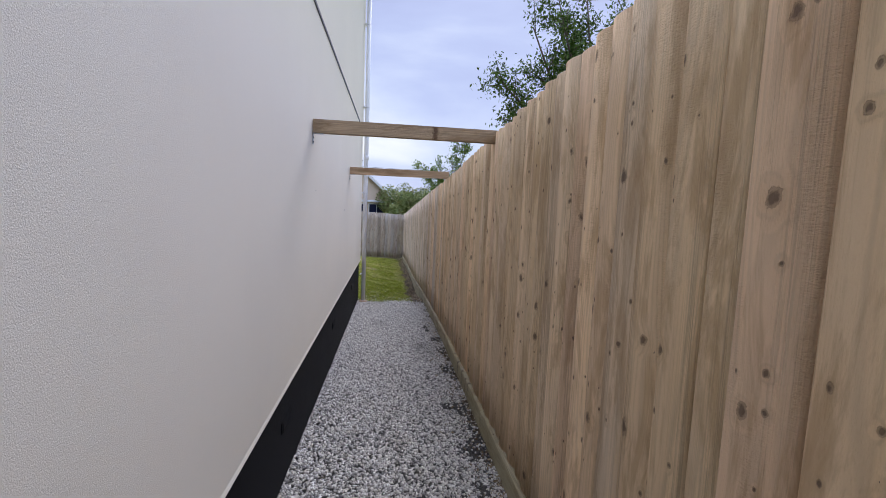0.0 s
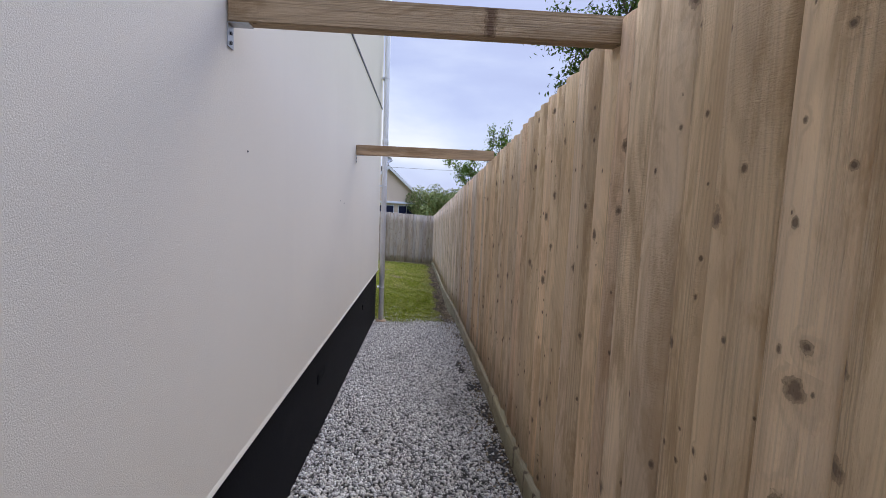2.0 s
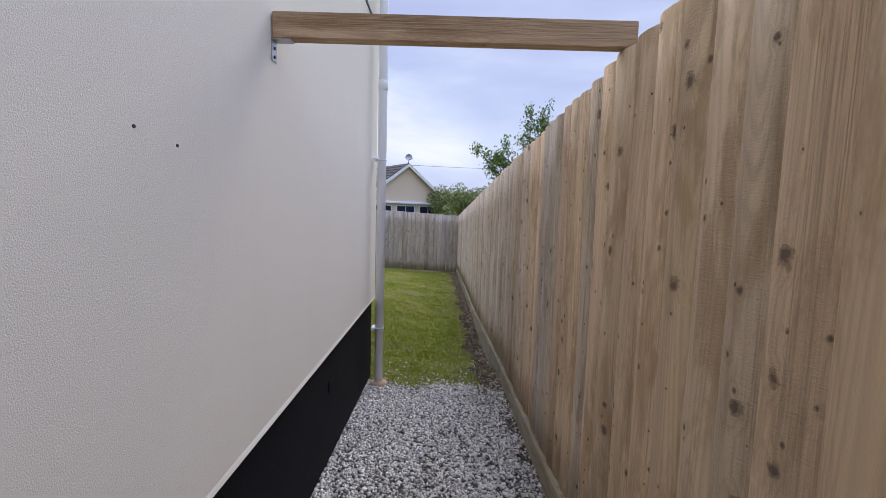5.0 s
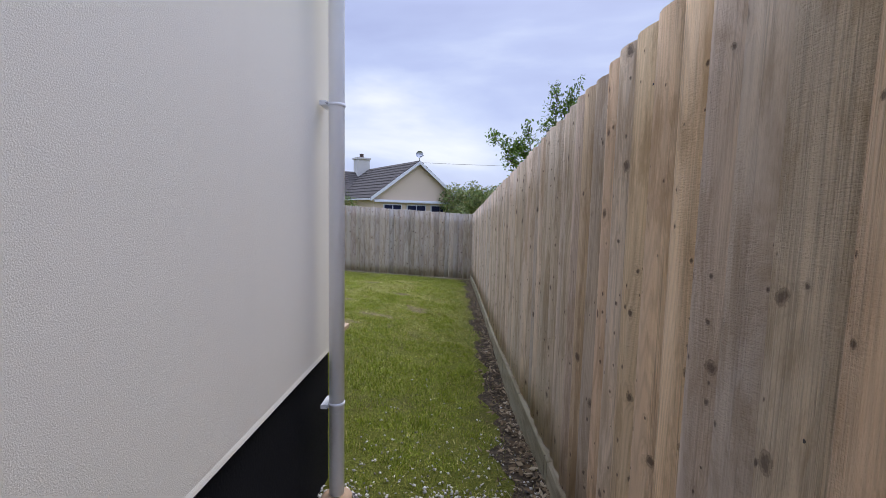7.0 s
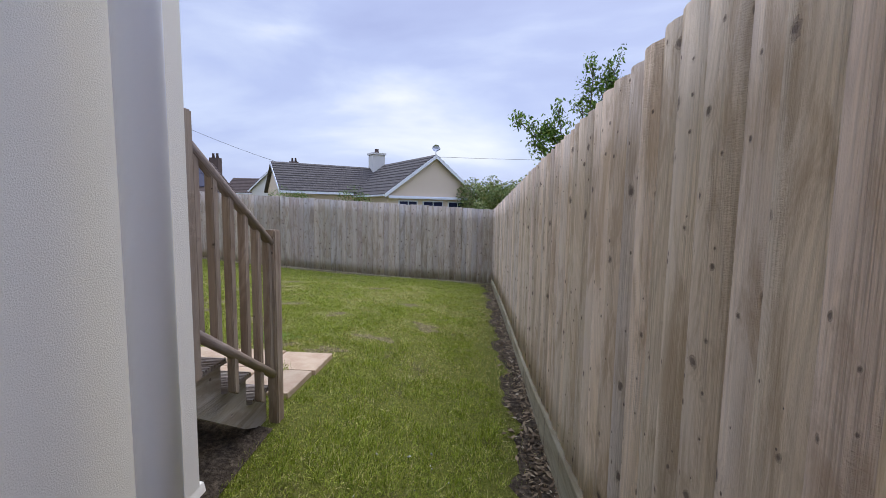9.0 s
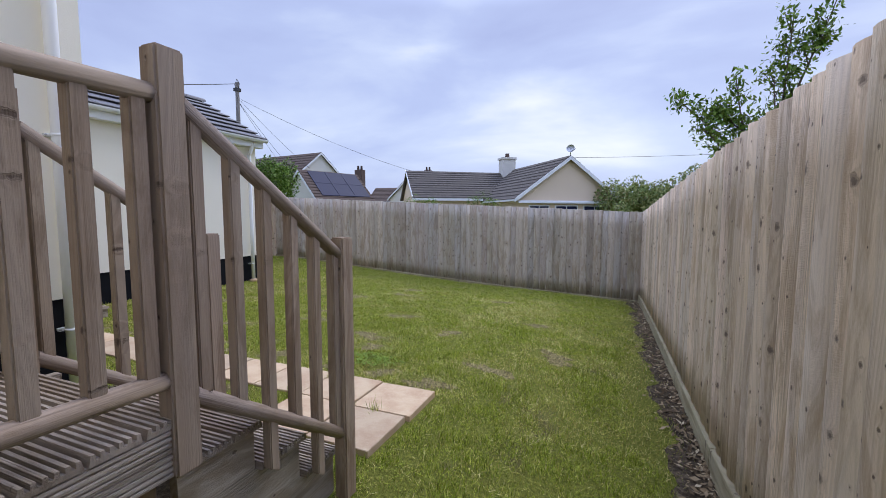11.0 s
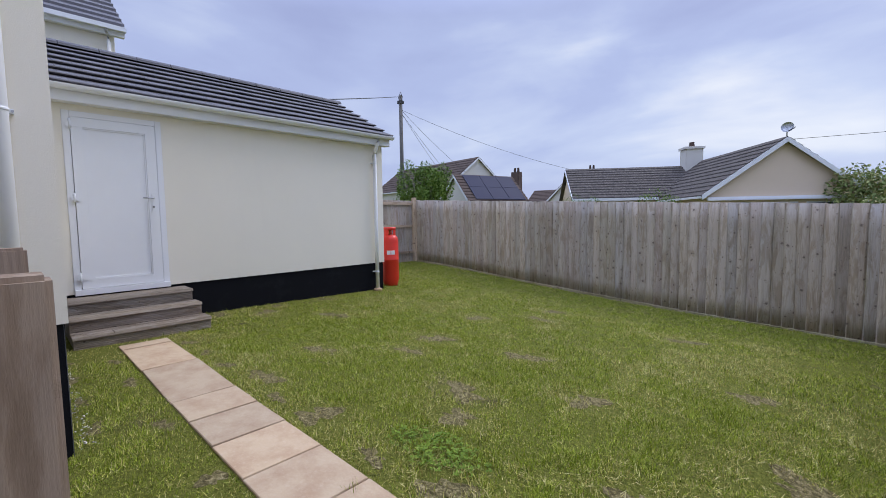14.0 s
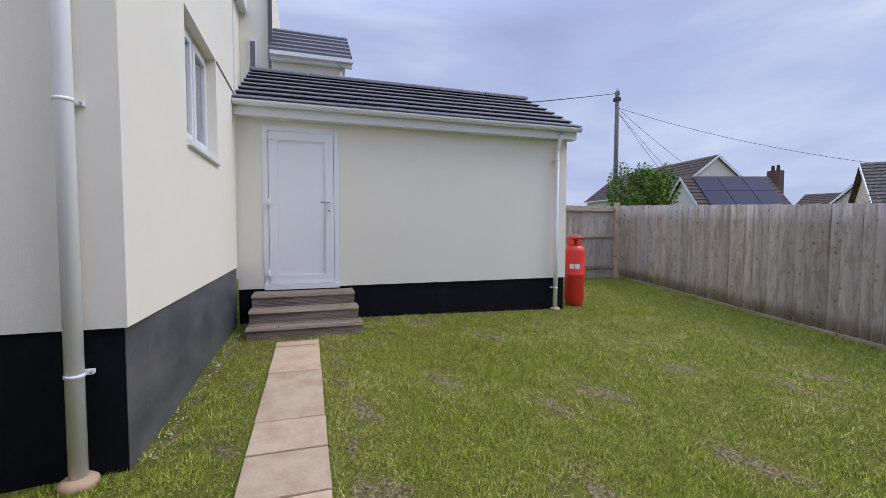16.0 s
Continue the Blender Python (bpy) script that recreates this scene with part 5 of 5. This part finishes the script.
def tree(name, label, base, trunk_top, limbs, twig_len, n_leaf, leaf_size, mat, seed, tuft=0.22, trunk_r=0.12):
    """A tapered trunk, limbs given as end points, twigs along the limbs and leaves in tufts along the twigs."""
    rs = random.Random(seed)
    g = tagged(thing(name, *base), label, "tree")
    b0 = Vector((0, 0, 0))
    tt = Vector(trunk_top) - Vector(base)
    bm = bmesh.new()
    bm_tube(bm, [b0, b0.lerp(tt, 0.4) + Vector((0.06, 0.03, 0)), tt], [trunk_r, trunk_r * 0.8, trunk_r * 0.45], 10)
    part("trunk", bm, BARK, g)
    cs, ss = [], []
    for e in limbs:
        e = Vector(e) - Vector(base)
        st = b0.lerp(tt, rs.uniform(0.55, 1.0))
        mid = st.lerp(e, 0.5) + Vector((rs.uniform(-0.15, 0.15), rs.uniform(-0.15, 0.15), rs.uniform(-0.05, 0.2)))
        bm = bmesh.new()
        bm_tube(bm, [st, mid, e], [trunk_r * 0.4, trunk_r * 0.22, 0.008], 7)
        tw = []
        for k in range(16):
            u = rs.uniform(0.3, 1.0)
            o = st.lerp(mid, u * 2) if u < 0.5 else mid.lerp(e, u * 2 - 1)
            dr = ((e - st).normalized() * 0.8 + Vector((rs.uniform(-1, 1), rs.uniform(-1, 1), rs.uniform(-0.6, 0.9)))).normalized()
            q = o + dr * twig_len * rs.uniform(0.5, 1.0)
            bm_tube(bm, [o, q], [0.01, 0.004], 5, False)
            tw.append((o, q))
        part("limb", bm, BARK, g)
        per = n_leaf // (len(limbs) * 16)
        for o, q in tw:
            for k in range(per):
                u = rs.uniform(0.2, 1.08)
                c = o.lerp(q, u) + Vector((rs.gauss(0, tuft), rs.gauss(0, tuft), rs.gauss(0, tuft))) * 0.5
                cs.append(c)
                ss.append(leaf_size * rs.uniform(0.6, 1.25))
    leaves("crown", np.array(cs), np.array(ss), mat, g, seed)
    return g


def bush(name, label, cx, cy, z0, rx, ry, h, n, leaf_size, mat, seed, cat="shrub"):
    """A rounded, uneven mass of leaves on stems, lobed and open at its edge."""
    rs = np.random.RandomState(seed)
    g = tagged(thing(name, cx, cy, z0), label, cat)
    bm = bmesh.new()
    for k in range(9):
        a = rs.uniform(0, 6.28)
        bm_tube(bm, [(0.2 * math.cos(a), 0.2 * math.sin(a), -0.1), (rx * 0.35 * math.cos(a), ry * 0.35 * math.sin(a), h * 0.5), (rx * 0.7 * math.cos(a), ry * 0.7 * math.sin(a), h * 0.85)], [0.05, 0.03, 0.008], 6)
    part("stems", bm, BARK, g)
    lobes = [(rs.uniform(-0.75, 0.75), rs.uniform(-0.75, 0.75), rs.uniform(0.25, 0.95), rs.uniform(0.22, 0.42)) for _ in range(26)]
    cs = []
    for k in range(n):
        l = lobes[rs.randint(len(lobes))]
        d = rs.normal(size=3); d /= np.linalg.norm(d)
        r = l[3] * (0.55 + 0.55 * rs.uniform() ** 0.5)
        k2 = math.sqrt(max(0.05, 1 - (l[2] - 0.35) ** 2))
        cs.append(((l[0] * k2 + d[0] * r) * rx, (l[1] * k2 + d[1] * r) * ry, max(0.02, (l[2] + d[2] * r * 0.8)) * h))
    leaves("crown", np.array(cs), leaf_size * rs.uniform(0.6, 1.3, n), mat, g, seed)
    return g


tree("tree", "tall broadleaf tree with dark green leaves behind the fence", (3.5, 7.0, -0.3), (3.1, 6.9, 2.9),
     [(1.5, 6.4, 3.4), (1.8, 6.6, 2.95), (2.0, 6.3, 4.1), (2.45, 6.5, 4.6), (3.0, 6.8, 5.0), (3.6, 6.6, 4.6), (2.6, 6.3, 3.6), (2.2, 6.7, 3.7), (4.0, 7.1, 4.0), (3.2, 6.4, 4.2), (2.8, 6.7, 4.2), (2.4, 6.2, 4.2)], 0.42, 24000, 0.062, LEAF, 3, 0.17)
tree("tree", "open fruit tree with light green leaves behind the fence", (2.7, 16.9, -0.6), (2.4, 16.7, 1.7),
     [(0.95, 16.5, 3.0), (1.3, 16.4, 2.5), (2.45, 16.3, 4.15), (2.95, 16.4, 4.1), (1.8, 16.5, 3.1), (1.6, 16.6, 2.7), (2.3, 16.5, 3.2), (2.9, 16.7, 3.0)], 0.36, 5200, 0.095, LEAF_LIGHT, 8, 0.16, 0.08)
bush("shrub", "bushy green shrub behind the fence", -19.3, 27.6, -0.5, 1.9, 1.5, 4.0, 17000, 0.17, LEAF_LIGHT, 5)
for i, (x, y, rx, h) in enumerate(((2.0, 33.0, 2.2, 3.6), (5.5, 34.0, 2.8, 4.6), (9.5, 36.0, 3.2, 5.2), (14.0, 38.0, 4.0, 5.6), (1.2, 38.0, 2.4, 4.0), (7.0, 30.0, 2.4, 4.2))):
    bush("hedge_tree", "uneven hedge tree in the distance beyond the fence", x, y, -0.9, rx, 2.0, h * 0.86, 20000, 0.19, LEAF_FAR, 30 + i, "hedge")
bush("hedge", "low leafy hedge showing over the fence top", -7.2, 31.0, -0.9, 1.4, 0.6, 2.6, 5000, 0.1, LEAF_LIGHT, 50, "hedge")
bush("hedge", "low leafy hedge showing over the fence top", -11.5, 33.0, -0.9, 2.0, 0.6, 2.75, 5000, 0.1, LEAF_LIGHT, 51, "hedge")

# ---- loose stones, grass and litter ----
def stones(n, x0, x1, y0, y1, lo, hi, seed, keep=None):
    """Angular chippings strewn on the ground."""
    rs = np.random.RandomState(seed)
    yy = rs.uniform(y0, y1, n)
    u = rs.uniform(0, 1, n)
    xa = np.array([x0(q) if callable(x0) else x0 for q in yy])
    xb = np.array([x1(q) if callable(x1) else x1 for q in yy])
    xx = xa + (xb - xa) * u
    if keep is not None:
        k = keep(xx, yy, rs)
        xx, yy = xx[k], yy[k]
        n = len(xx)
    zz = ground_z(xx, yy) + 0.012 + rs.uniform(-0.003, 0.007, n)
    base = np.array([[1, 0, 0], [-1, 0, 0], [0, 1, 0], [0, -1, 0], [0, 0, 1], [0, 0, -1]], float)
    fc = np.array([[0, 2, 4], [2, 1, 4], [1, 3, 4], [3, 0, 4], [2, 0, 5], [1, 2, 5], [3, 1, 5], [0, 3, 5]])
    v = base[None] * rs.uniform(0.6, 1.15, (n, 6, 1)) + rs.uniform(-0.35, 0.35, (n, 6, 3))
    s = rs.uniform(lo, hi, (n, 1, 1)) * np.stack([rs.uniform(0.75, 1.3, n), rs.uniform(0.6, 1.0, n), rs.uniform(0.45, 0.8, n)], -1)[:, None, :]
    v = v * s
    a, b = rs.uniform(0, 6.28, n), rs.normal(0, 0.4, n)
    ca, sa, cb, sb = (q[:, None] for q in (np.cos(a), np.sin(a), np.cos(b), np.sin(b)))
    y1_, z1_ = v[..., 1] * cb - v[..., 2] * sb, v[..., 1] * sb + v[..., 2] * cb
    X_, Y_ = v[..., 0] * ca - y1_ * sa, v[..., 0] * sa + y1_ * ca
    V = np.stack([X_ + xx[:, None], Y_ + yy[:, None], z1_ + zz[:, None]], -1).reshape(-1, 3)
    F = (fc[None] + 6 * np.arange(n)[:, None, None]).reshape(-1, 3)
    return V, F


def field(x, y, cell, seed):
    """Smooth value noise between 0 and 1 with lumps of about that many metres."""
    rs = np.random.RandomState(seed)
    g = rs.uniform(0, 1, (97, 97))
    u, v = (x + 40) / cell, (y + 40) / cell
    iu, iv = np.floor(u).astype(int), np.floor(v).astype(int)
    fu, fv = u - iu, v - iv
    fu, fv = fu * fu * (3 - 2 * fu), fv * fv * (3 - 2 * fv)
    at = lambda i, j: g[i % 97, j % 97]
    return (at(iu, iv) * (1 - fu) + at(iu + 1, iv) * fu) * (1 - fv) + (at(iu, iv + 1) * (1 - fu) + at(iu + 1, iv + 1) * fu) * fv


def end_of_gravel(x, y, rs):
    edge = GRAVEL_END + 0.06 * np.sin(x * 9) + 0.04 * np.sin(x * 23 + 1)
    soil = (field(x, y, 0.22, 9) > 0.55) & (x > 0.52 + 0.25 * (field(x, y, 0.4, 10) - 0.5))
    return (y < edge + rs.exponential(0.06, len(y))) & ~(soil & (rs.uniform(size=len(y)) < 0.8))


V, F = stones(66000, SIDE_X - 0.03, lambda y: fence_x(y) - 0.02, 0.9, GRAVEL_END + 0.5, 0.0085, 0.0165, 1, end_of_gravel)
V2, F2 = stones(1100, -0.5, lambda y: fence_x(y) - 0.03, GRAVEL_END, 9.6, 0.006, 0.014, 2, lambda x, y, rs: rs.uniform(size=len(x)) < np.clip(np.maximum(np.exp(-(y - GRAVEL_END) * 1.8), 0.35 * smooth01(0.35, 0.7, x)), 0, 1))
V3, F3 = stones(160, -3.34, -6.2, 9.77, 9.87, 0.005, 0.01, 4)
allV, allF = np.concatenate([V, V2, V3]), np.concatenate([F, F2 + len(V), F3 + len(V) + len(V2)])
tagged(new("gravel", raw_mesh("gravel", allV, allF, STONE)), "loose grey limestone chippings on the side path", "gravel", kind="stuff")


WORN = ((-3.65, 12.76, 0.24), (-2.6, 12.95, 0.22), (-4.12, 11.64, 0.18), (-2.45, 11.85, 0.22), (-2.2, 11.5, 0.16), (-1.73, 12.35, 0.2), (-1.73, 10.9, 0.17), (-1.3, 10.84, 0.2), (-0.9, 13.49, 0.17), (-0.5, 12.3, 0.26), (-0.98, 11.48, 0.2), (-2.85, 10.9, 0.18), (-3.75, 10.95, 0.18), (-3.5, 12.26, 0.17), (-4.05, 13.96, 0.2), (-3.47, 14.64, 0.2), (-6.2, 12.0, 0.2), (-5.4, 12.6, 0.2), (-1.74, 14.96, 0.2), (-3.64, 15.28, 0.2),
        (-2.2, 10.84, 0.1), (-3.3, 10.83, 0.1), (-4.3, 10.83, 0.11), (-4.8, 10.82, 0.09), (-5.3, 10.82, 0.1), (-2.6, 10.19, 0.09), (-3.4, 10.17, 0.09), (-4.4, 10.17, 0.1), (-5.1, 10.18, 0.09),
        (-3.65, 9.87, 0.1), (-4.2, 9.86, 0.09), (-4.8, 9.86, 0.1), (-5.4, 9.86, 0.1), (-6.5, 11.5, 0.16), (-6.52, 12.3, 0.14), (-6.52, 13.1, 0.14))


def bare(x, y):
    """How worn the lawn is: 0 lush, 1 bare; it thins along the path, by the fence and in scattered patches."""
    f = 0.45 * field(x, y, 0.55, 1) + 0.35 * field(x, y, 0.22, 2) + 0.2 * field(x, y, 0.09, 3)
    w = np.clip((f - 0.56) * 6.0, 0, 0.85)
    ragged = 0.5 + field(x, y, 0.12, 4)
    for px, py, r in WORN:
        w = np.maximum(w, np.clip(1.9 * np.exp(-(((x - px) / (1.6 * r)) ** 2 + ((y - py) / r) ** 2)) * ragged - 0.25, 0, 0.985))
    slab_edge = np.exp(-((y - 10.80) / 0.16) ** 2) * (x < -1.0) * 0.7 * ragged + np.exp(-((y - 10.17) / 0.15) ** 2) * (x < -2.1) * 0.6 * ragged
    by_wall = (1 - smooth01(9.85, 10.15, y)) * (x < -3.3) * 0.75 * ragged
    near_fence = smooth01(0.24, 0.5, x + 0.42 * (field(x, y, 0.3, 5) - 0.5) + 0.0174 * np.maximum(0, y - 5)) * 0.97
    gravel_edge = (1 - smooth01(7.75, 8.2, y + 0.4 * (field(x, y, 0.15, 6) - 0.5))) * 0.8
    return np.clip(np.maximum.reduce([w, slab_edge, by_wall, near_fence, gravel_edge]), 0, 1)


def on_lawn(x, y):
    ok = (y > GRAVEL_END + 0.02) & (x > -9.7) & (x < 0.775 - 0.0174 * np.maximum(0, y - 5) - 0.03) & (y < 17.35 - 0.064 * (x - 0.56))
    ok &= ~((x < SIDE_X) & (y < CORNER_Y)) & ~((x < BACK2_X) & (y < BACK2_Y)) & ~((x < GAR_X) & (y < GAR_Y1))
    ok &= ~((x < -1.13) & (x > -5.6) & (y > 10.265) & (y < 10.71)) & ~((x < -1.15) & (x > -2.06) & (y > 9.82) & (y < 10.28))
    ok &= ~((x < -1.12) & (x > -2.0) & (y < 9.5) & (y > CORNER_Y)) & ~((x < -5.82) & (y > 9.93) & (y < 11.18))
    return ok


def blades(n, box, h, wdt, seed, mat, name, label, keep, lean=0.5, lawn_only=True):
    rs = np.random.RandomState(seed)
    x, y = rs.uniform(box[0], box[1], n), rs.uniform(box[2], box[3], n)
    k = keep(x, y, rs) & (on_lawn(x, y) if lawn_only else True)
    x, y = x[k], y[k]
    n = len(x)
    z = ground_z(x, y) - 0.004
    a = rs.uniform(0, 6.28, n)
    hh_ = h * rs.uniform(0.4, 1.3, n) * (0.3 + 1.0 * field(x, y, 0.11, 7) + 0.5 * field(x, y, 0.6, 8))
    ww_ = wdt * rs.uniform(0.7, 1.3, n)
    la = rs.uniform(0, 6.28, n)
    ln = np.minimum(np.abs(rs.normal(0, lean, n)), 1.6) * hh_
    dx, dy = np.cos(a) * ww_ / 2, np.sin(a) * ww_ / 2
    b0 = np.stack([x - dx, y - dy, z], -1)
    b1 = np.stack([x + dx, y + dy, z], -1)
    tp = np.stack([x + np.cos(la) * ln, y + np.sin(la) * ln, z + hh_ * np.clip(1 - 0.25 * (ln / hh_) ** 2, 0.35, 1)], -1)
    V = np.stack([b0, b1, tp], 1).reshape(-1, 3)
    F = np.arange(3 * n).reshape(n, 3)
    return tagged(new(name, raw_mesh(name, V, F, mat)), label, "grass", kind="stuff")


def bare_patches():
    """Thin ragged spreads of dry soil where the turf has worn away."""
    rs = np.random.RandomState(77)
    vs, fs = [], []
    for px_, py_, r in WORN:
        n = 22
        a = np.linspace(0, 2 * math.pi, n, endpoint=False)
        rr = r * 0.72 * (0.75 + 0.35 * np.sin(a * 2 + rs.uniform(0, 6)) + 0.22 * np.sin(a * 5 + rs.uniform(0, 6)) + rs.uniform(-0.12, 0.12, n))
        x = np.concatenate([[px_], px_ + np.cos(a) * rr * 1.5])
        y = np.concatenate([[py_], py_ + np.sin(a) * rr])
        base = sum(len(v) for v in vs)
        vs.append(np.stack([x, y, ground_z(x, y) + np.concatenate([[0.006], np.full(n, 0.002)])], -1))
        fs += [(base, base + 1 + i, base + 1 + (i + 1) % n) for i in range(n)]
    return raw_mesh("ground_bare_patches", np.concatenate(vs), np.array(fs), TURF_SOIL)


tagged(new("ground_bare_patches", bare_patches()), "dry brown bare patches worn into the lawn", "soil", kind="structure")
lush = lambda x, y, rs: rs.uniform(size=len(x)) > np.maximum(bare(x, y), 0.75 * smooth01(0.55, 0.8, field(x, y, 0.085, 15)))
dry = lambda x, y, rs: rs.uniform(size=len(x)) < 0.18 + 1.6 * bare(x, y) * (1.02 - bare(x, y)) * (1 - smooth01(0.4, 0.6, x))
blades(760000, (-5.2, 0.8, 7.6, 13.2), 0.030, 0.0042, 11, GRASS, "grass", "short green mown lawn grass", lush, 1.25)
blades(420000, (-9.8, 0.8, 10.6, 17.8), 0.032, 0.0064, 12, GRASS, "grass", "short green mown lawn grass", lambda x, y, rs: lush(x, y, rs) & ((y > 13.2) | (x < -5.2)), 1.1)
blades(260000, (-9.8, 0.8, 7.6, 17.8), 0.034, 0.0044, 13, STRAW, "dry_grass", "dry straw-coloured grass in worn patches", dry, 1.6)
worn_edge = lambda x, y, rs: rs.uniform(size=len(x)) < np.clip(2.4 * bare(x, y) * (1.05 - bare(x, y)), 0, 1) * (1 - smooth01(0.3, 0.5, x))
blades(230000, (-6.6, 0.5, 10.5, 15.6), 0.03, 0.0048, 16, STRAW, "dry_grass", "dry straw-coloured grass round the worn patches", worn_edge, 1.9)
tuft_at = [(-2.9, 9.95), (-3.95, 9.97), (-1.6, 11.35), (-0.1, 8.7), (0.2, 9.9), (-1.0, 12.8), (-0.3, 12.1)]
blades(60000, (-5.0, 0.8, 7.6, 13.5), 0.085, 0.005, 14, GRASS, "grass_tuft", "taller green grass tufts in the lawn", lambda x, y, rs: np.minimum.reduce([np.hypot(x - a, y - b) for a, b in tuft_at]) < 0.16 * rs.uniform(0.2, 1, len(x)))
blades(9000, (-2.3, -1.1, 10.2, 10.7), 0.075, 0.004, 15, GRASS, "grass_tuft", "thin grass tufts growing in the paving joints", lambda x, y, rs: np.minimum.reduce([np.hypot(x - a, y - b) for a, b in ((-1.6, 10.27), (-1.4, 10.27), (-2.09, 10.27), (-2.03, 10.6))]) < 0.05 * rs.uniform(0.1, 1, len(x)), 0.5, False)


def litter(n, seed):
    rs = np.random.RandomState(seed)
    y = rs.uniform(1.0, 17.5, n)
    fx = 0.775 - 0.0174 * np.maximum(0, y - 5)
    x = fx - 0.03 - np.abs(rs.normal(0, 0.11, n))
    c = np.stack([x, y, ground_z(x, y) + 0.02 + rs.uniform(0, 0.012, n)], -1)
    s = rs.uniform(0.008, 0.03, n) * (0.6 + 0.5 * (y > 7.4))
    a = rs.uniform(0, 6.28, n)
    d = np.stack([np.cos(a), np.sin(a), rs.normal(0, 0.25, n)], -1)
    e = np.stack([-np.sin(a), np.cos(a), rs.normal(0, 0.25, n)], -1)
    v = np.stack([c - d * s[:, None], c + e * s[:, None] * 0.4, c + d * s[:, None], c - e * s[:, None] * 0.4], 1).reshape(-1, 3)
    return raw_mesh("leaf_litter", v, np.arange(n * 4).reshape(n, 4), LITTER)


tagged(new("leaf_litter", litter(6000, 21)), "scattered brown leaf litter along the fence foot", "leaf litter", kind="stuff")


def clover(n, cx, cy, rx, ry, seed):
    """A patch of small round clover leaves, three to a stalk."""
    rs = np.random.RandomState(seed)
    a, r = rs.uniform(0, 6.28, n), np.sqrt(rs.uniform(0, 1, n)) * (0.8 + 0.2 * np.sin(rs.uniform(0, 6.28, n) * 3))
    x, y = cx + np.cos(a) * r * rx, cy + np.sin(a) * r * ry
    z = ground_z(x, y) + rs.uniform(0.008, 0.032, n)
    vs = []
    t0 = rs.uniform(0, 6.28, n)
    s = rs.uniform(0.007, 0.013, n)
    for k in range(3):
        u = t0 + k * 2.094
        d = np.stack([np.cos(u), np.sin(u), rs.normal(0.1, 0.25, n)], -1) * s[:, None]
        e = np.stack([-np.sin(u), np.cos(u), rs.normal(0, 0.2, n)], -1) * s[:, None] * 0.75
        c = np.stack([x, y, z], -1)
        vs.append(np.stack([c, c + d + e, c + d * 1.9, c + d - e], 1))
    v = np.concatenate(vs).reshape(-1, 3)
    return raw_mesh("clover", v, np.arange(len(v)).reshape(-1, 4), WEED)


tagged(new("clover", clover(200, -2.0, 11.1, 0.36, 0.2, 31)), "bright green clover patch in the lawn", "clover", kind="stuff")
